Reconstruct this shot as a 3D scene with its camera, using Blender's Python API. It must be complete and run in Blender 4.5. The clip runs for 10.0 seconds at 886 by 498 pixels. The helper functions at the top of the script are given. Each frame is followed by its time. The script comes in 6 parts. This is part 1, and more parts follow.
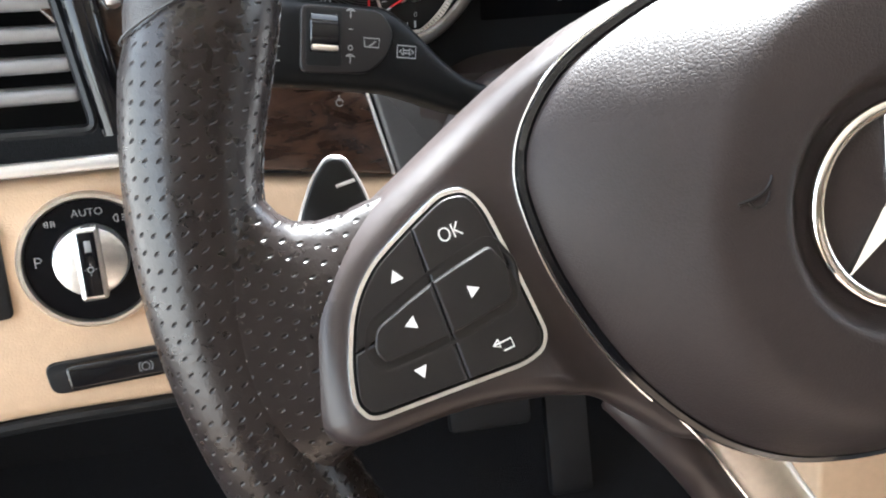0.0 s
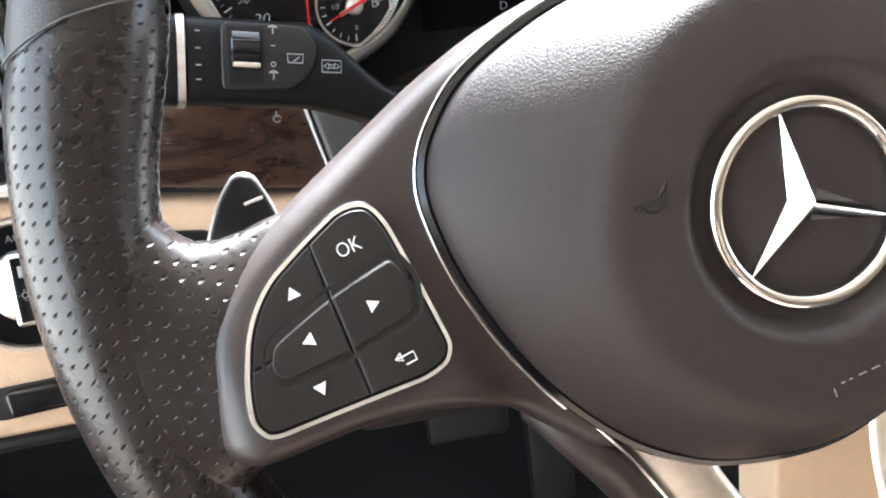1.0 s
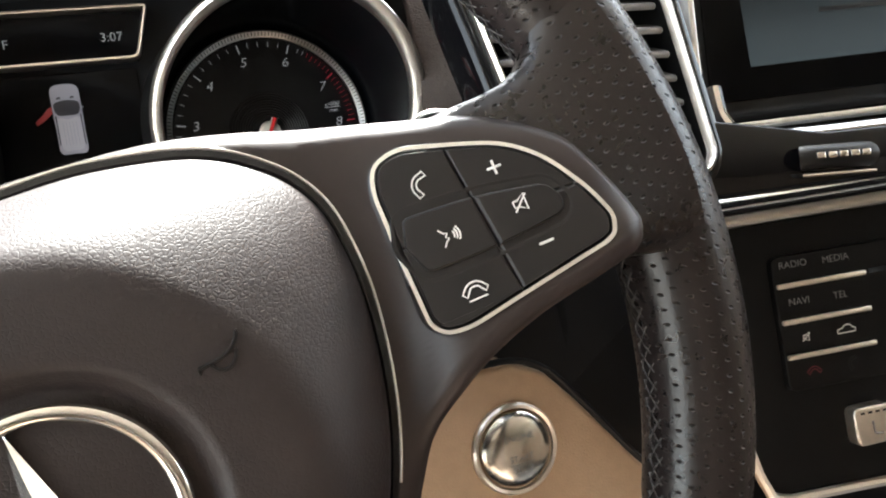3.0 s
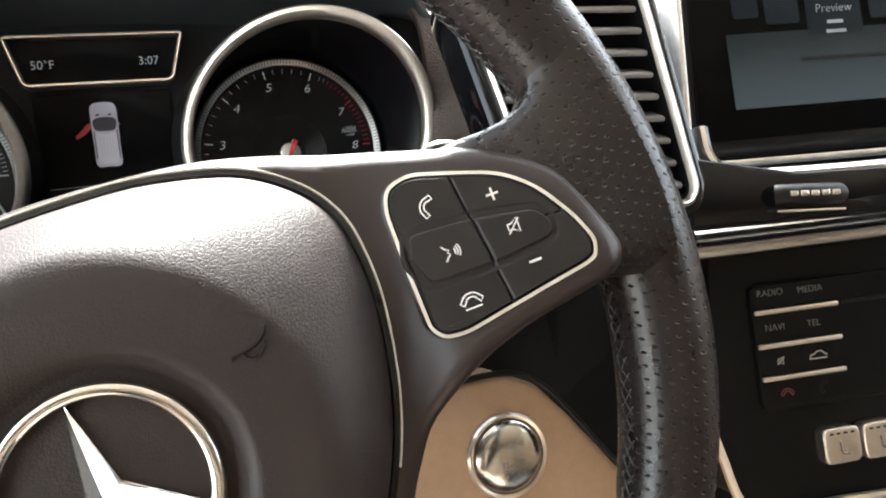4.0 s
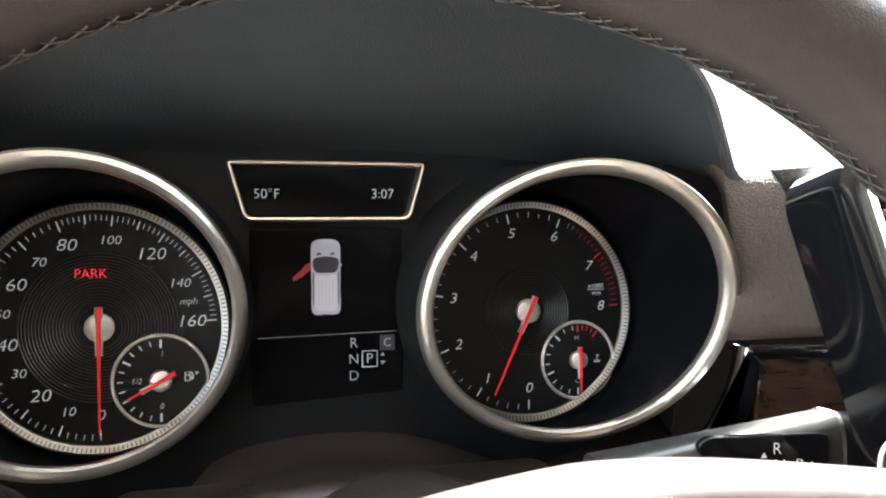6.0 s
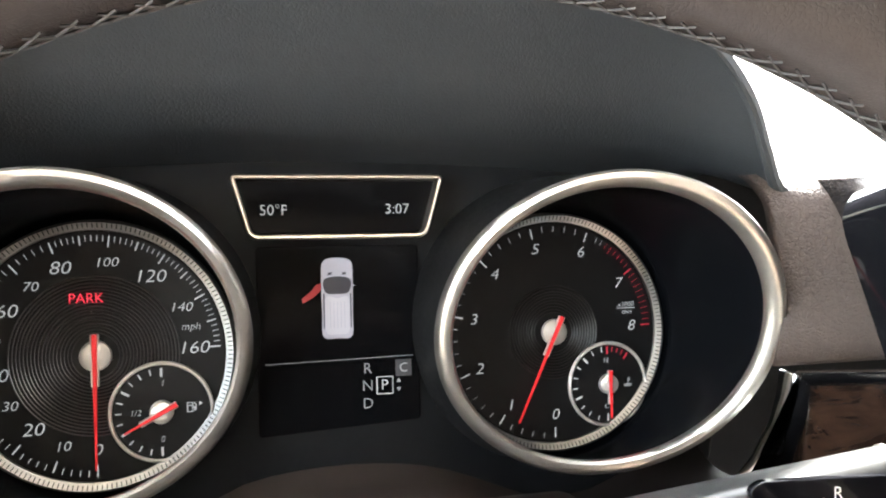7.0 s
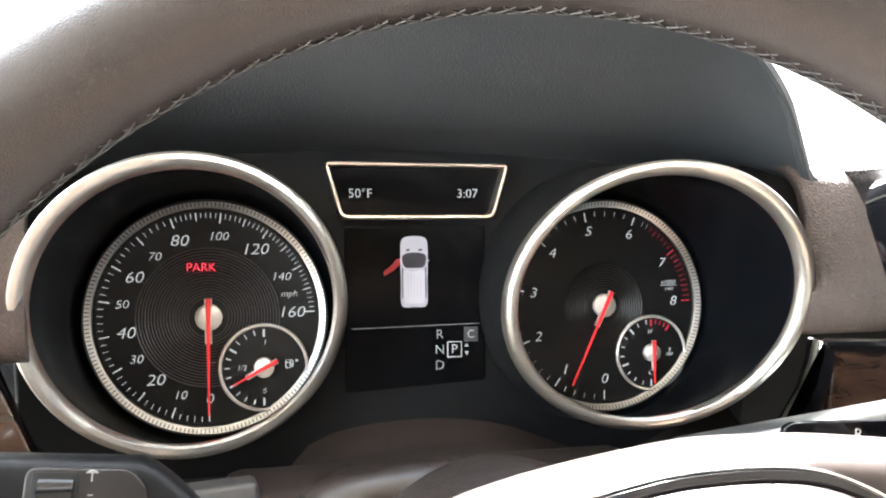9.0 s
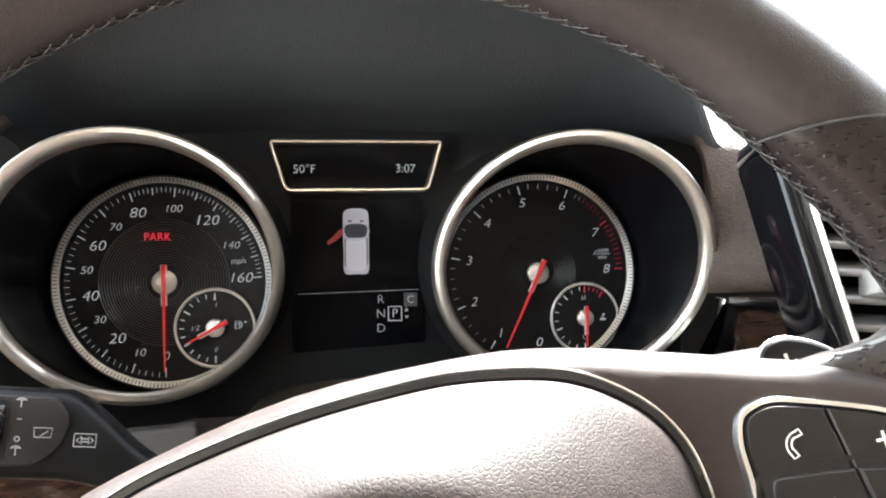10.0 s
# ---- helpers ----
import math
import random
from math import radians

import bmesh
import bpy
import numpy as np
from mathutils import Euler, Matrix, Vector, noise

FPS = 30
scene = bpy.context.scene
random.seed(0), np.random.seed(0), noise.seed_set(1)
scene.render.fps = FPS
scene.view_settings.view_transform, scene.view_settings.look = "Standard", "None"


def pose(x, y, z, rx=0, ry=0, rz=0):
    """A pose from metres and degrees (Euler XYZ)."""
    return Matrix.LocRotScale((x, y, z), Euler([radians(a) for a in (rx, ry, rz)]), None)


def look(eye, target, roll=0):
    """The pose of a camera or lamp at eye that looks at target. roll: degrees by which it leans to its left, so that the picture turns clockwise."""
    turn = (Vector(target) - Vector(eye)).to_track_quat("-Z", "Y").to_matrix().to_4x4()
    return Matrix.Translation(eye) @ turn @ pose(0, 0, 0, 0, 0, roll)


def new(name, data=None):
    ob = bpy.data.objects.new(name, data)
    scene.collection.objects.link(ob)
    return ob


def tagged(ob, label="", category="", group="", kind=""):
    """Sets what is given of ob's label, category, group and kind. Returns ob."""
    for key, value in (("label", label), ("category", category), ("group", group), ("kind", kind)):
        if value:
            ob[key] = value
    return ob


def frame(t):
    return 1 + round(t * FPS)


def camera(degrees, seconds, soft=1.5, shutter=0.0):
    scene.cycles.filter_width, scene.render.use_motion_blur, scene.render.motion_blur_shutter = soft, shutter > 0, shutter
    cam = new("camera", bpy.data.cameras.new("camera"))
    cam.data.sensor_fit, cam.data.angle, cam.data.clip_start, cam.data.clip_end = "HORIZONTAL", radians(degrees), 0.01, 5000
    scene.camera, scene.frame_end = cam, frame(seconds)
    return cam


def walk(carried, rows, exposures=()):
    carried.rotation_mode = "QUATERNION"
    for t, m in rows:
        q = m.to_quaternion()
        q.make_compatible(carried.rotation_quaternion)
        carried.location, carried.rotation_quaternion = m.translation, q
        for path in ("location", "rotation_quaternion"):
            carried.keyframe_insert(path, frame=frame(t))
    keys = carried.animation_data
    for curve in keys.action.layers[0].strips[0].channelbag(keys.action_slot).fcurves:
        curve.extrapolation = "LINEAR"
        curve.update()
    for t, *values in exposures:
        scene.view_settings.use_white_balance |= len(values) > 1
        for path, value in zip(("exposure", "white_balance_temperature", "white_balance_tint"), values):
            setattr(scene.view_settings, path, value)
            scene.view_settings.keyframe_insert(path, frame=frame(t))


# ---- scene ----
cam = camera(57.30, 10.0, soft=2.0)
PATH = [
    (0, (-0.16484, -0.14427, 0.70911), (0.07846, 0.68072, 0.19901), 3.054),
    (0.5, (-0.16517, -0.14476, 0.70792), (0.07497, 0.68268, 0.20030), 2.672),
    (1, (-0.14138, -0.14943, 0.71024), (0.10828, 0.67998, 0.21048), 1.264),
    (1.2, (-0.12371, -0.15205, 0.71364), (0.14332, 0.67822, 0.22440), 0.975),
    (1.5, (-0.08410, -0.15683, 0.72483), (0.20770, 0.67978, 0.26121), 0.295),
    (1.8, (-0.04639, -0.16247, 0.72748), (0.26881, 0.68282, 0.29604), -0.085),
    (2, (-0.02235, -0.16174, 0.72963), (0.30377, 0.68692, 0.31319), -0.483),
    (2.2, (-0.00426, -0.15726, 0.73008), (0.33334, 0.69429, 0.32897), -0.786),
    (2.5, (0.01574, -0.14814, 0.73091), (0.35986, 0.70600, 0.34100), -1.691),
    (2.7, (0.02525, -0.14684, 0.73120), (0.37017, 0.70989, 0.34774), -1.945),
    (3.8, (0.02503, -0.17103, 0.73985), (0.36358, 0.70128, 0.38708), -0.473),
    (4, (0.01634, -0.17573, 0.74114), (0.35621, 0.69814, 0.39352), 0.054),
    (4.5, (0.00573, -0.17978, 0.74131), (0.36032, 0.69899, 0.42189), 1.638),
    (4.6, (-0.00059, -0.18062, 0.74304), (0.35880, 0.69938, 0.43251), 1.915),
    (5, (-0.01752, -0.16032, 0.73598), (0.34294, 0.72593, 0.44507), 3.023),
    (5.5, (-0.03017, -0.11334, 0.73985), (0.26341, 0.80724, 0.48227), 3.168),
    (5.6, (-0.02993, -0.10318, 0.74395), (0.24951, 0.82335, 0.49204), 3.114),
    (6, (-0.04040, -0.06330, 0.76830), (0.22026, 0.85893, 0.48275), 3.876),
    (6.2, (-0.03609, -0.05922, 0.76541), (0.21648, 0.86642, 0.48363), 3.438),
    (7.3, (-0.03532, -0.03482, 0.76755), (0.19541, 0.89582, 0.48350), 2.721),
    (7.5, (-0.03766, -0.03618, 0.76528), (0.17890, 0.89557, 0.47384), 2.519),
    (8, (-0.05386, -0.05767, 0.76679), (0.15813, 0.87373, 0.47088), 2.306),
    (8.5, (-0.06361, -0.07462, 0.77032), (0.15204, 0.85723, 0.47851), 2.748),
    (9, (-0.06776, -0.07767, 0.77155), (0.15122, 0.85188, 0.48370), 3.361),
    (9.5, (-0.05612, -0.10022, 0.77106), (0.12719, 0.84527, 0.50190), 2.801),
    (9.6, (-0.05266, -0.10554, 0.77208), (0.12496, 0.84000, 0.49929), 2.922),
    (9.8, (-0.03980, -0.11396, 0.76600), (0.13020, 0.83220, 0.49070), 2.680),
    (10, (-0.01480, -0.12059, 0.76550), (0.13515, 0.82600, 0.48006), 1.676),
]
walk(cam, [(t, look(eye, target, roll)) for t, eye, target, roll in PATH], [(t, 4.65 + stops, 6000 if t < 1.5 else 6450, 5) for t, stops in ((0, 0.35), (1, 0.6), (2, -0.06), (4.5, 0.22), (5.5, -0.08), (6, 0.74), (7.5, 1.42), (8, 1.58), (9, 1.6), (9.5, 1.4), (10, 0.78))])

# ---- sky, sun ----
world = bpy.data.worlds.new("sky")
scene.world = world
world.use_nodes = True
wn = world.node_tree.nodes
sky = wn.new("ShaderNodeTexSky")
sky.sky_type = "NISHITA"
sky.sun_disc = False
SUN_ELEV, SUN_AZ = 47.0, 16.0  # degrees above the horizon; degrees to the right of straight ahead
sky.sun_elevation = radians(SUN_ELEV)
sky.sun_rotation = radians(SUN_AZ)
wn["Background"].inputs["Strength"].default_value = 0.06
pale = wn.new("ShaderNodeHueSaturation")  # thin high cloud pales the sky's blue
pale.inputs["Saturation"].default_value = 0.32
world.node_tree.links.new(sky.outputs[0], pale.inputs["Color"])
world.node_tree.links.new(pale.outputs[0], wn["Background"].inputs[0])
sun_dir = Vector((math.sin(radians(SUN_AZ)) * math.cos(radians(SUN_ELEV)), math.cos(radians(SUN_AZ)) * math.cos(radians(SUN_ELEV)), math.sin(radians(SUN_ELEV))))
sun = new("sun", bpy.data.lights.new("sun", "SUN"))
sun.data.energy, sun.data.angle, sun.data.color = 2.2, radians(9.0), (1.0, 0.97, 0.94)
sun.matrix_world = look(tuple(sun_dir * 5), (0, 0, 0))

# ---- small tools ----


def basis(o, u, v, n):
    m = Matrix.Identity(4)
    for i in range(3):
        m[i][0], m[i][1], m[i][2], m[i][3] = u[i], v[i], n[i], o[i]
    return m


def facing(o, n):
    """A frame at o whose third axis is n and whose first axis is level."""
    n = Vector(n).normalized()
    u = Vector((0, 0, 1)).cross(n).normalized()
    return basis(o, u, n.cross(u), n)


def mesh_of(bm, name, smooth=True, angle=35):
    me = bpy.data.meshes.new(name)
    bmesh.ops.recalc_face_normals(bm, faces=bm.faces)
    for f in bm.faces:
        f.smooth = smooth
    for e in bm.edges:
        if len(e.link_faces) == 2 and e.calc_face_angle(0) > radians(angle):
            e.smooth = False
    bm.to_mesh(me)
    bm.free()
    return me


def part(name, bm, material, parent=None, label="", m=None, smooth=True, angle=35):
    """One mesh object, under a thing or part when a parent is given; m is its pose in the world."""
    ob = new(name, mesh_of(bm, name, smooth, angle) if isinstance(bm, bmesh.types.BMesh) else bm)
    if material and not ob.data.materials:
        ob.data.materials.append(material)
    if m is not None:
        ob.matrix_world = m
    if parent is not None:
        ob.parent = parent
        ob.matrix_parent_inverse = BASE[parent.name].inverted()
    BASE[ob.name] = m.copy() if m is not None else Matrix.Identity(4)
    if label:
        ob["label"] = label
    return ob


BASE = {}


def thing(name, m, label, category, group="", kind=""):
    """An empty at m that parents the parts of one thing."""
    ob = new(name)
    ob.matrix_world = m
    ob.empty_display_size = 0.01
    BASE[ob.name] = m.copy()
    return tagged(ob, label, category, group, kind)


def smooth_loop(pts, n=8, closed=True):
    """Catmull-Rom through the points."""
    pts = [Vector(p) for p in pts]
    out, k = [], len(pts)
    for i in range(k if closed else k - 1):
        p0, p1, p2, p3 = (pts[j % k] if closed else pts[min(max(j, 0), k - 1)] for j in (i - 1, i, i + 1, i + 2))
        for s in range(n):
            t = s / n
            out.append(0.5 * (2 * p1 + (p2 - p0) * t + (2 * p0 - 5 * p1 + 4 * p2 - p3) * t * t + (3 * p1 - p0 - 3 * p2 + p3) * t ** 3))
    if not closed:
        out.append(pts[-1])
    return out


def rounded(pts, r, n=5):
    """A polygon's corners rounded by r (one number, or one for each corner)."""
    pts = [Vector(p[:2]) for p in pts]
    rs = r if isinstance(r, (list, tuple)) else [r] * len(pts)
    out = []
    for i, p in enumerate(pts):
        a, b = (pts[i - 1] - p), (pts[(i + 1) % len(pts)] - p)
        ra = min(rs[i], a.length * 0.48, b.length * 0.48)
        a, b = p + a.normalized() * ra, p + b.normalized() * ra
        for s in range(n + 1):
            t = s / n
            out.append((1 - t) ** 2 * a + 2 * t * (1 - t) * p + t * t * b)
    return out


def offset(loop, d):
    """A closed 2D loop moved outwards by d (counter-clockwise loops)."""
    loop = [Vector(p[:2]) for p in loop]
    area = sum(loop[i - 1].x * p.y - p.x * loop[i - 1].y for i, p in enumerate(loop))
    s = 1 if area > 0 else -1
    out = []
    for i, p in enumerate(loop):
        t = (loop[(i + 1) % len(loop)] - loop[i - 1]).normalized()
        out.append(p + Vector((t.y, -t.x)) * d * s)
    return out


def stack(bm, loops, cap_start=True, cap_end=True, closed=True):
    """Joins 3D loops of equal length into a skin."""
    rows = [[bm.verts.new(p) for p in loop] for loop in loops]
    k = len(rows[0])
    for a, b in zip(rows, rows[1:]):
        for i in range(k if closed else k - 1):
            j = (i + 1) % k
            bm.faces.new((a[i], a[j], b[j], b[i]))
    if cap_start:
        bm.faces.new(rows[0][::-1])
    if cap_end:
        bm.faces.new(rows[-1])
    return rows


def slab(loop, z0, z1, edge=0.001, steps=3, lift=None, bm=None):
    """A plate with the outline loop between z0 and z1 and a rounded upper edge; lift(x, y) bends it."""
    bm = bm or bmesh.new()
    lift = lift or (lambda x, y: 0.0)
    loops = []
    for z, d in [(z0, 0.0)] + [(z1 - edge + edge * math.sin(a), -edge * (1 - math.cos(a))) for a in [i * math.pi / 2 / steps for i in range(steps + 1)]]:
        lo = offset(loop, d) if d else [Vector(p[:2]) for p in loop]
        loops.append([(p.x, p.y, z + lift(p.x, p.y)) for p in lo])
    stack(bm, loops)
    return bm


def lathe(profile, n=64, bm=None, cap=False, closed=False):
    """Turns (radius, height) points round the third axis."""
    bm = bm or bmesh.new()
    loops = [[(r * math.cos(2 * math.pi * i / n), r * math.sin(2 * math.pi * i / n), z) for i in range(n)] for r, z in profile]
    if closed:
        loops.append(loops[0])
    stack(bm, loops, cap, cap)
    if closed:
        bmesh.ops.remove_doubles(bm, verts=bm.verts, dist=1e-6)
    return bm


def sweep(path, r, n=8, closed=False, bm=None, flat=1.0, up=(0, 0, 1)):
    """A tube of radius r along the path; flat squeezes it along up."""
    bm = bm or bmesh.new()
    path = [Vector(p) for p in path]
    k = len(path)
    loops = []
    for i, p in enumerate(path):
        a = path[i - 1] if (closed or i) else p
        b = path[(i + 1) % k] if (closed or i < k - 1) else p
        t = (b - a).normalized()
        s = t.cross(Vector(up))
        s = s.normalized() if s.length > 1e-4 else t.orthogonal().normalized()
        w = s.cross(t)
        rr = r(i / (k - 1)) if callable(r) else r
        loops.append([p + s * rr * math.cos(2 * math.pi * j / n) + w * rr * flat * math.sin(2 * math.pi * j / n) for j in range(n)])
    if closed:
        rows = [[bm.verts.new(p) for p in loop] for loop in loops]
        for i in range(k):
            for j in range(n):
                bm.faces.new((rows[i][j], rows[i][(j + 1) % n], rows[(i + 1) % k][(j + 1) % n], rows[(i + 1) % k][j]))
    else:
        stack(bm, loops)
    return bm


def box(x0, x1, y0, y1, z0, z1, edge=0.0, seg=2, bm=None):
    bm = bm or bmesh.new()
    r = bmesh.ops.create_cube(bm, size=1.0)["verts"]
    for v in r:
        v.co = Vector(((x0 + x1) / 2 + v.co.x * (x1 - x0), (y0 + y1) / 2 + v.co.y * (y1 - y0), (z0 + z1) / 2 + v.co.z * (z1 - z0)))
    if edge:
        es = {e for v in r for e in v.link_edges}
        bmesh.ops.bevel(bm, geom=list(es), offset=edge, segments=seg, profile=0.5, affect="EDGES")
    return bm


def text_mesh(body, size, depth=0.0001, shear=0.0, align="CENTER", squeeze=1.0):
    """A mesh of raised lettering in the built-in font, centred on the origin."""
    c = bpy.data.curves.new("lettering", "FONT")
    c.body, c.size, c.extrude, c.shear = body, size, depth, shear
    c.offset = -0.011 * size
    c.align_x, c.align_y, c.resolution_u = align, "CENTER", 3
    ob = bpy.data.objects.new("lettering", c)
    scene.collection.objects.link(ob)
    dg = bpy.context.evaluated_depsgraph_get()
    me = bpy.data.meshes.new_from_object(ob.evaluated_get(dg))
    bpy.data.objects.remove(ob)
    bpy.data.curves.remove(c)
    if squeeze != 1.0:
        me.transform(Matrix.Diagonal((squeeze, 1, 1, 1)))
    return me


def shift(x, y, z=0.0, rz=0.0):
    return pose(x, y, z, 0, 0, rz)

# ---- materials ----


def material(name, color, rough=0.5, metal=0.0, coat=0.0, spec=0.5):
    ma = bpy.data.materials.new(name)
    ma.use_nodes = True
    b = ma.node_tree.nodes["Principled BSDF"]
    b.inputs["Base Color"].default_value = (*color, 1)
    b.inputs["Roughness"].default_value = rough
    b.inputs["Metallic"].default_value = metal
    b.inputs["Coat Weight"].default_value = coat
    b.inputs["Specular IOR Level"].default_value = spec
    return ma


def node(ma, kind, **inputs):
    n = ma.node_tree.nodes.new("ShaderNode" + kind)
    for k, v in inputs.items():
        n.inputs[k.replace("_", " ")].default_value = v
    return n


def join(ma, a, ao, b, bi):
    ma.node_tree.links.new(a.outputs[ao], b.inputs[bi])


def vary(ma, scale, amount, rough=0.0, coords="Object", stretch=None):
    """Breaks up colour and roughness with two scales of noise."""
    b = ma.node_tree.nodes["Principled BSDF"]
    tc = node(ma, "TexCoord")
    src, out = tc, coords
    if stretch:
        mp = node(ma, "Mapping")
        mp.inputs["Scale"].default_value = stretch
        join(ma, tc, coords, mp, "Vector")
        src, out = mp, "Vector"
    n1 = node(ma, "TexNoise", Scale=scale, Detail=5.0, Roughness=0.6)
    n2 = node(ma, "TexNoise", Scale=scale * 7.3, Detail=3.0)
    for n in (n1, n2):
        join(ma, src, out, n, "Vector")
    mix = node(ma, "Math")
    mix.operation = "ADD"
    join(ma, n1, 0, mix, 0)
    join(ma, n2, 0, mix, 1)
    rmp = node(ma, "MapRange")
    rmp.inputs["From Min"].default_value, rmp.inputs["From Max"].default_value = 0.6, 1.4
    rmp.inputs["To Min"].default_value, rmp.inputs["To Max"].default_value = 1 - amount, 1 + amount
    join(ma, mix, 0, rmp, 0)
    c = b.inputs["Base Color"].default_value[:]
    mul = node(ma, "VectorMath")
    mul.operation = "SCALE"
    mul.inputs[0].default_value = c[:3]
    join(ma, rmp, 0, mul, "Scale")
    join(ma, mul, 0, b, "Base Color")
    if rough:
        r = b.inputs["Roughness"].default_value
        rr = node(ma, "MapRange")
        rr.inputs["From Min"].default_value, rr.inputs["From Max"].default_value = 0.6, 1.4
        rr.inputs["To Min"].default_value, rr.inputs["To Max"].default_value = max(r - rough, 0.02), r + rough
        join(ma, mix, 0, rr, 0)
        join(ma, rr, 0, b, "Roughness")
    return ma


def bump(ma, height, strength=0.3, dist=0.0003, previous=None):
    b = ma.node_tree.nodes["Principled BSDF"]
    bp = node(ma, "Bump", Strength=strength, Distance=dist)
    ma.node_tree.links.new(height, bp.inputs["Height"])
    if previous:
        ma.node_tree.links.new(previous.outputs[0], bp.inputs["Normal"])
    ma.node_tree.links.new(bp.outputs[0], b.inputs["Normal"])
    return bp


def grain(ma, cell, strength=0.5, dist=0.0003, coords="Object"):
    """Leather grain: cells with creases between them, over finer pores."""
    tc = node(ma, "TexCoord")
    wob = node(ma, "TexNoise", Scale=0.6 / cell, Detail=2.0)
    join(ma, tc, coords, wob, "Vector")
    add = node(ma, "VectorMath")
    add.operation = "MULTIPLY_ADD"
    add.inputs[1].default_value = (cell * 0.9,) * 3
    join(ma, wob, "Color", add, 0)
    join(ma, tc, coords, add, 2)
    v = node(ma, "TexVoronoi", Scale=1 / cell)
    v.feature = "DISTANCE_TO_EDGE"
    join(ma, add, 0, v, "Vector")
    ramp = node(ma, "MapRange")
    ramp.inputs["From Max"].default_value = 0.22
    ramp.interpolation_type = "SMOOTHSTEP"
    join(ma, v, "Distance", ramp, 0)
    fine = node(ma, "TexNoise", Scale=3.0 / cell, Detail=3.0)
    join(ma, tc, coords, fine, "Vector")
    sm = node(ma, "Math")
    sm.operation = "MULTIPLY_ADD"
    sm.inputs[1].default_value = 0.35
    join(ma, fine, 0, sm, 0)
    join(ma, ramp, 0, sm, 2)
    bump(ma, sm.outputs[0], strength, dist)
    return ma


M_BAG = grain(vary(material("grained_brown_vinyl", (0.0260, 0.0196, 0.0188), 0.5, 0, 0, 0.3), 60, 0.12, 0.05), 0.0012, 0.33, 0.00013)
M_SPOKE = vary(material("satin_brown_paint", (0.0275, 0.0205, 0.0196), 0.42, 0, 0, 0.38), 90, 0.1, 0.06)
M_BUTTON = vary(material("matt_button_rubber", (0.0108, 0.0090, 0.0088), 0.45, 0, 0, 0.32), 120, 0.12, 0.06)
M_LEATHER = grain(vary(material("smooth_dark_leather", (0.029, 0.0243, 0.0234), 0.42, 0, 0, 0.36), 50, 0.2, 0.08), 0.0009, 0.3, 0.00014)
M_CHROME = vary(material("polished_chrome", (0.82, 0.80, 0.77), 0.08, 1.0), 40, 0.05, 0.04)
M_SATIN = vary(material("satin_chrome", (0.82, 0.765, 0.69), 0.34, 1.0), 60, 0.08, 0.06)
M_RING = vary(material("satin_grey_metal", (0.33, 0.328, 0.32), 0.33, 1.0), 200, 0.1, 0.06)
M_BEZEL = vary(material("satin_bezel_metal", (0.76, 0.715, 0.65), 0.33, 1.0), 60, 0.06, 0.02)
M_BRUSH = vary(material("brushed_aluminium", (0.78, 0.77, 0.75), 0.36, 1.0), 300, 0.18, 0.08)
M_SILVER = vary(material("silver_paint", (0.70, 0.69, 0.67), 0.30, 0.5), 120, 0.06, 0.02)
M_FRAME = vary(material("bright_trim_chrome", (0.82, 0.84, 0.86), 0.15, 1.0), 60, 0.06, 0.04)
# uneven tone in the cap's colour stands in for blotchy reflections
M_CAP = vary(material("silver_cap_reflections", (0.80, 0.775, 0.71), 0.2, 1.0), 60, 0.12, 0.06)
M_STAR = vary(material("star_chrome", (0.62, 0.615, 0.605), 0.06, 1.0), 60, 0.05, 0.05)
M_BLACK = vary(material("black_plastic", (0.0085, 0.0087, 0.0093), 0.42, 0, 0, 0.24), 80, 0.2, 0.08)
M_MATT = vary(material("matt_console_black", (0.006, 0.006, 0.0063), 0.42, 0, 0, 0.12), 80, 0.2, 0.08)
M_UNDER = vary(material("brown_soft_plastic", (0.024, 0.0185, 0.017), 0.4), 50, 0.15, 0.08)
M_GLOSS = vary(material("piano_black", (0.005, 0.005, 0.006), 0.07, 0, 0.0, 0.35), 30, 0.2, 0.03)
M_TUBE = vary(material("satin_black_tube", (0.0028, 0.0032, 0.0042), 0.22, 0, 0, 0.09), 40, 0.2, 0.05)
M_GLASS = vary(material("dark_display_glass", (0.0032, 0.0034, 0.0042), 0.16, 0, 0, 0.08), 40, 0.06, 0.02)
M_CARRIER = vary(material("cluster_panel_plastic", (0.0095, 0.0102, 0.0116), 0.5, 0, 0, 0.13), 60, 0.15, 0.06)
M_FACE = vary(material("gauge_face", (0.0055, 0.0056, 0.0064), 0.5, 0, 0, 0.3), 100, 0.2, 0.06)
M_HOOD = grain(vary(material("soft_black_dash", (0.032, 0.0345, 0.0375), 0.52, 0, 0, 0.4), 40, 0.15, 0.05), 0.0016, 0.35, 0.0002)
M_DASH = grain(vary(material("brown_dash_leather", (0.060, 0.0430, 0.0352), 0.5, 0, 0, 0.3), 30, 0.12, 0.06), 0.0018, 0.6, 0.00034)
M_BEIGE = grain(vary(material("beige_dash_leather", (0.52, 0.365, 0.24), 0.55), 25, 0.08, 0.05), 0.0018, 0.25, 0.0002)
M_WHITE = vary(material("white_print", (0.75, 0.75, 0.74), 0.5), 200, 0.06)
M_GREY = vary(material("grey_print", (0.22, 0.22, 0.22), 0.5), 200, 0.08)
M_CARPET = grain(vary(material("black_carpet", (0.0095, 0.0095, 0.0108), 0.95), 200, 0.4), 0.002, 0.8, 0.001)
M_THREAD = vary(material("grey_thread", (0.042, 0.041, 0.042), 0.6), 400, 0.25)


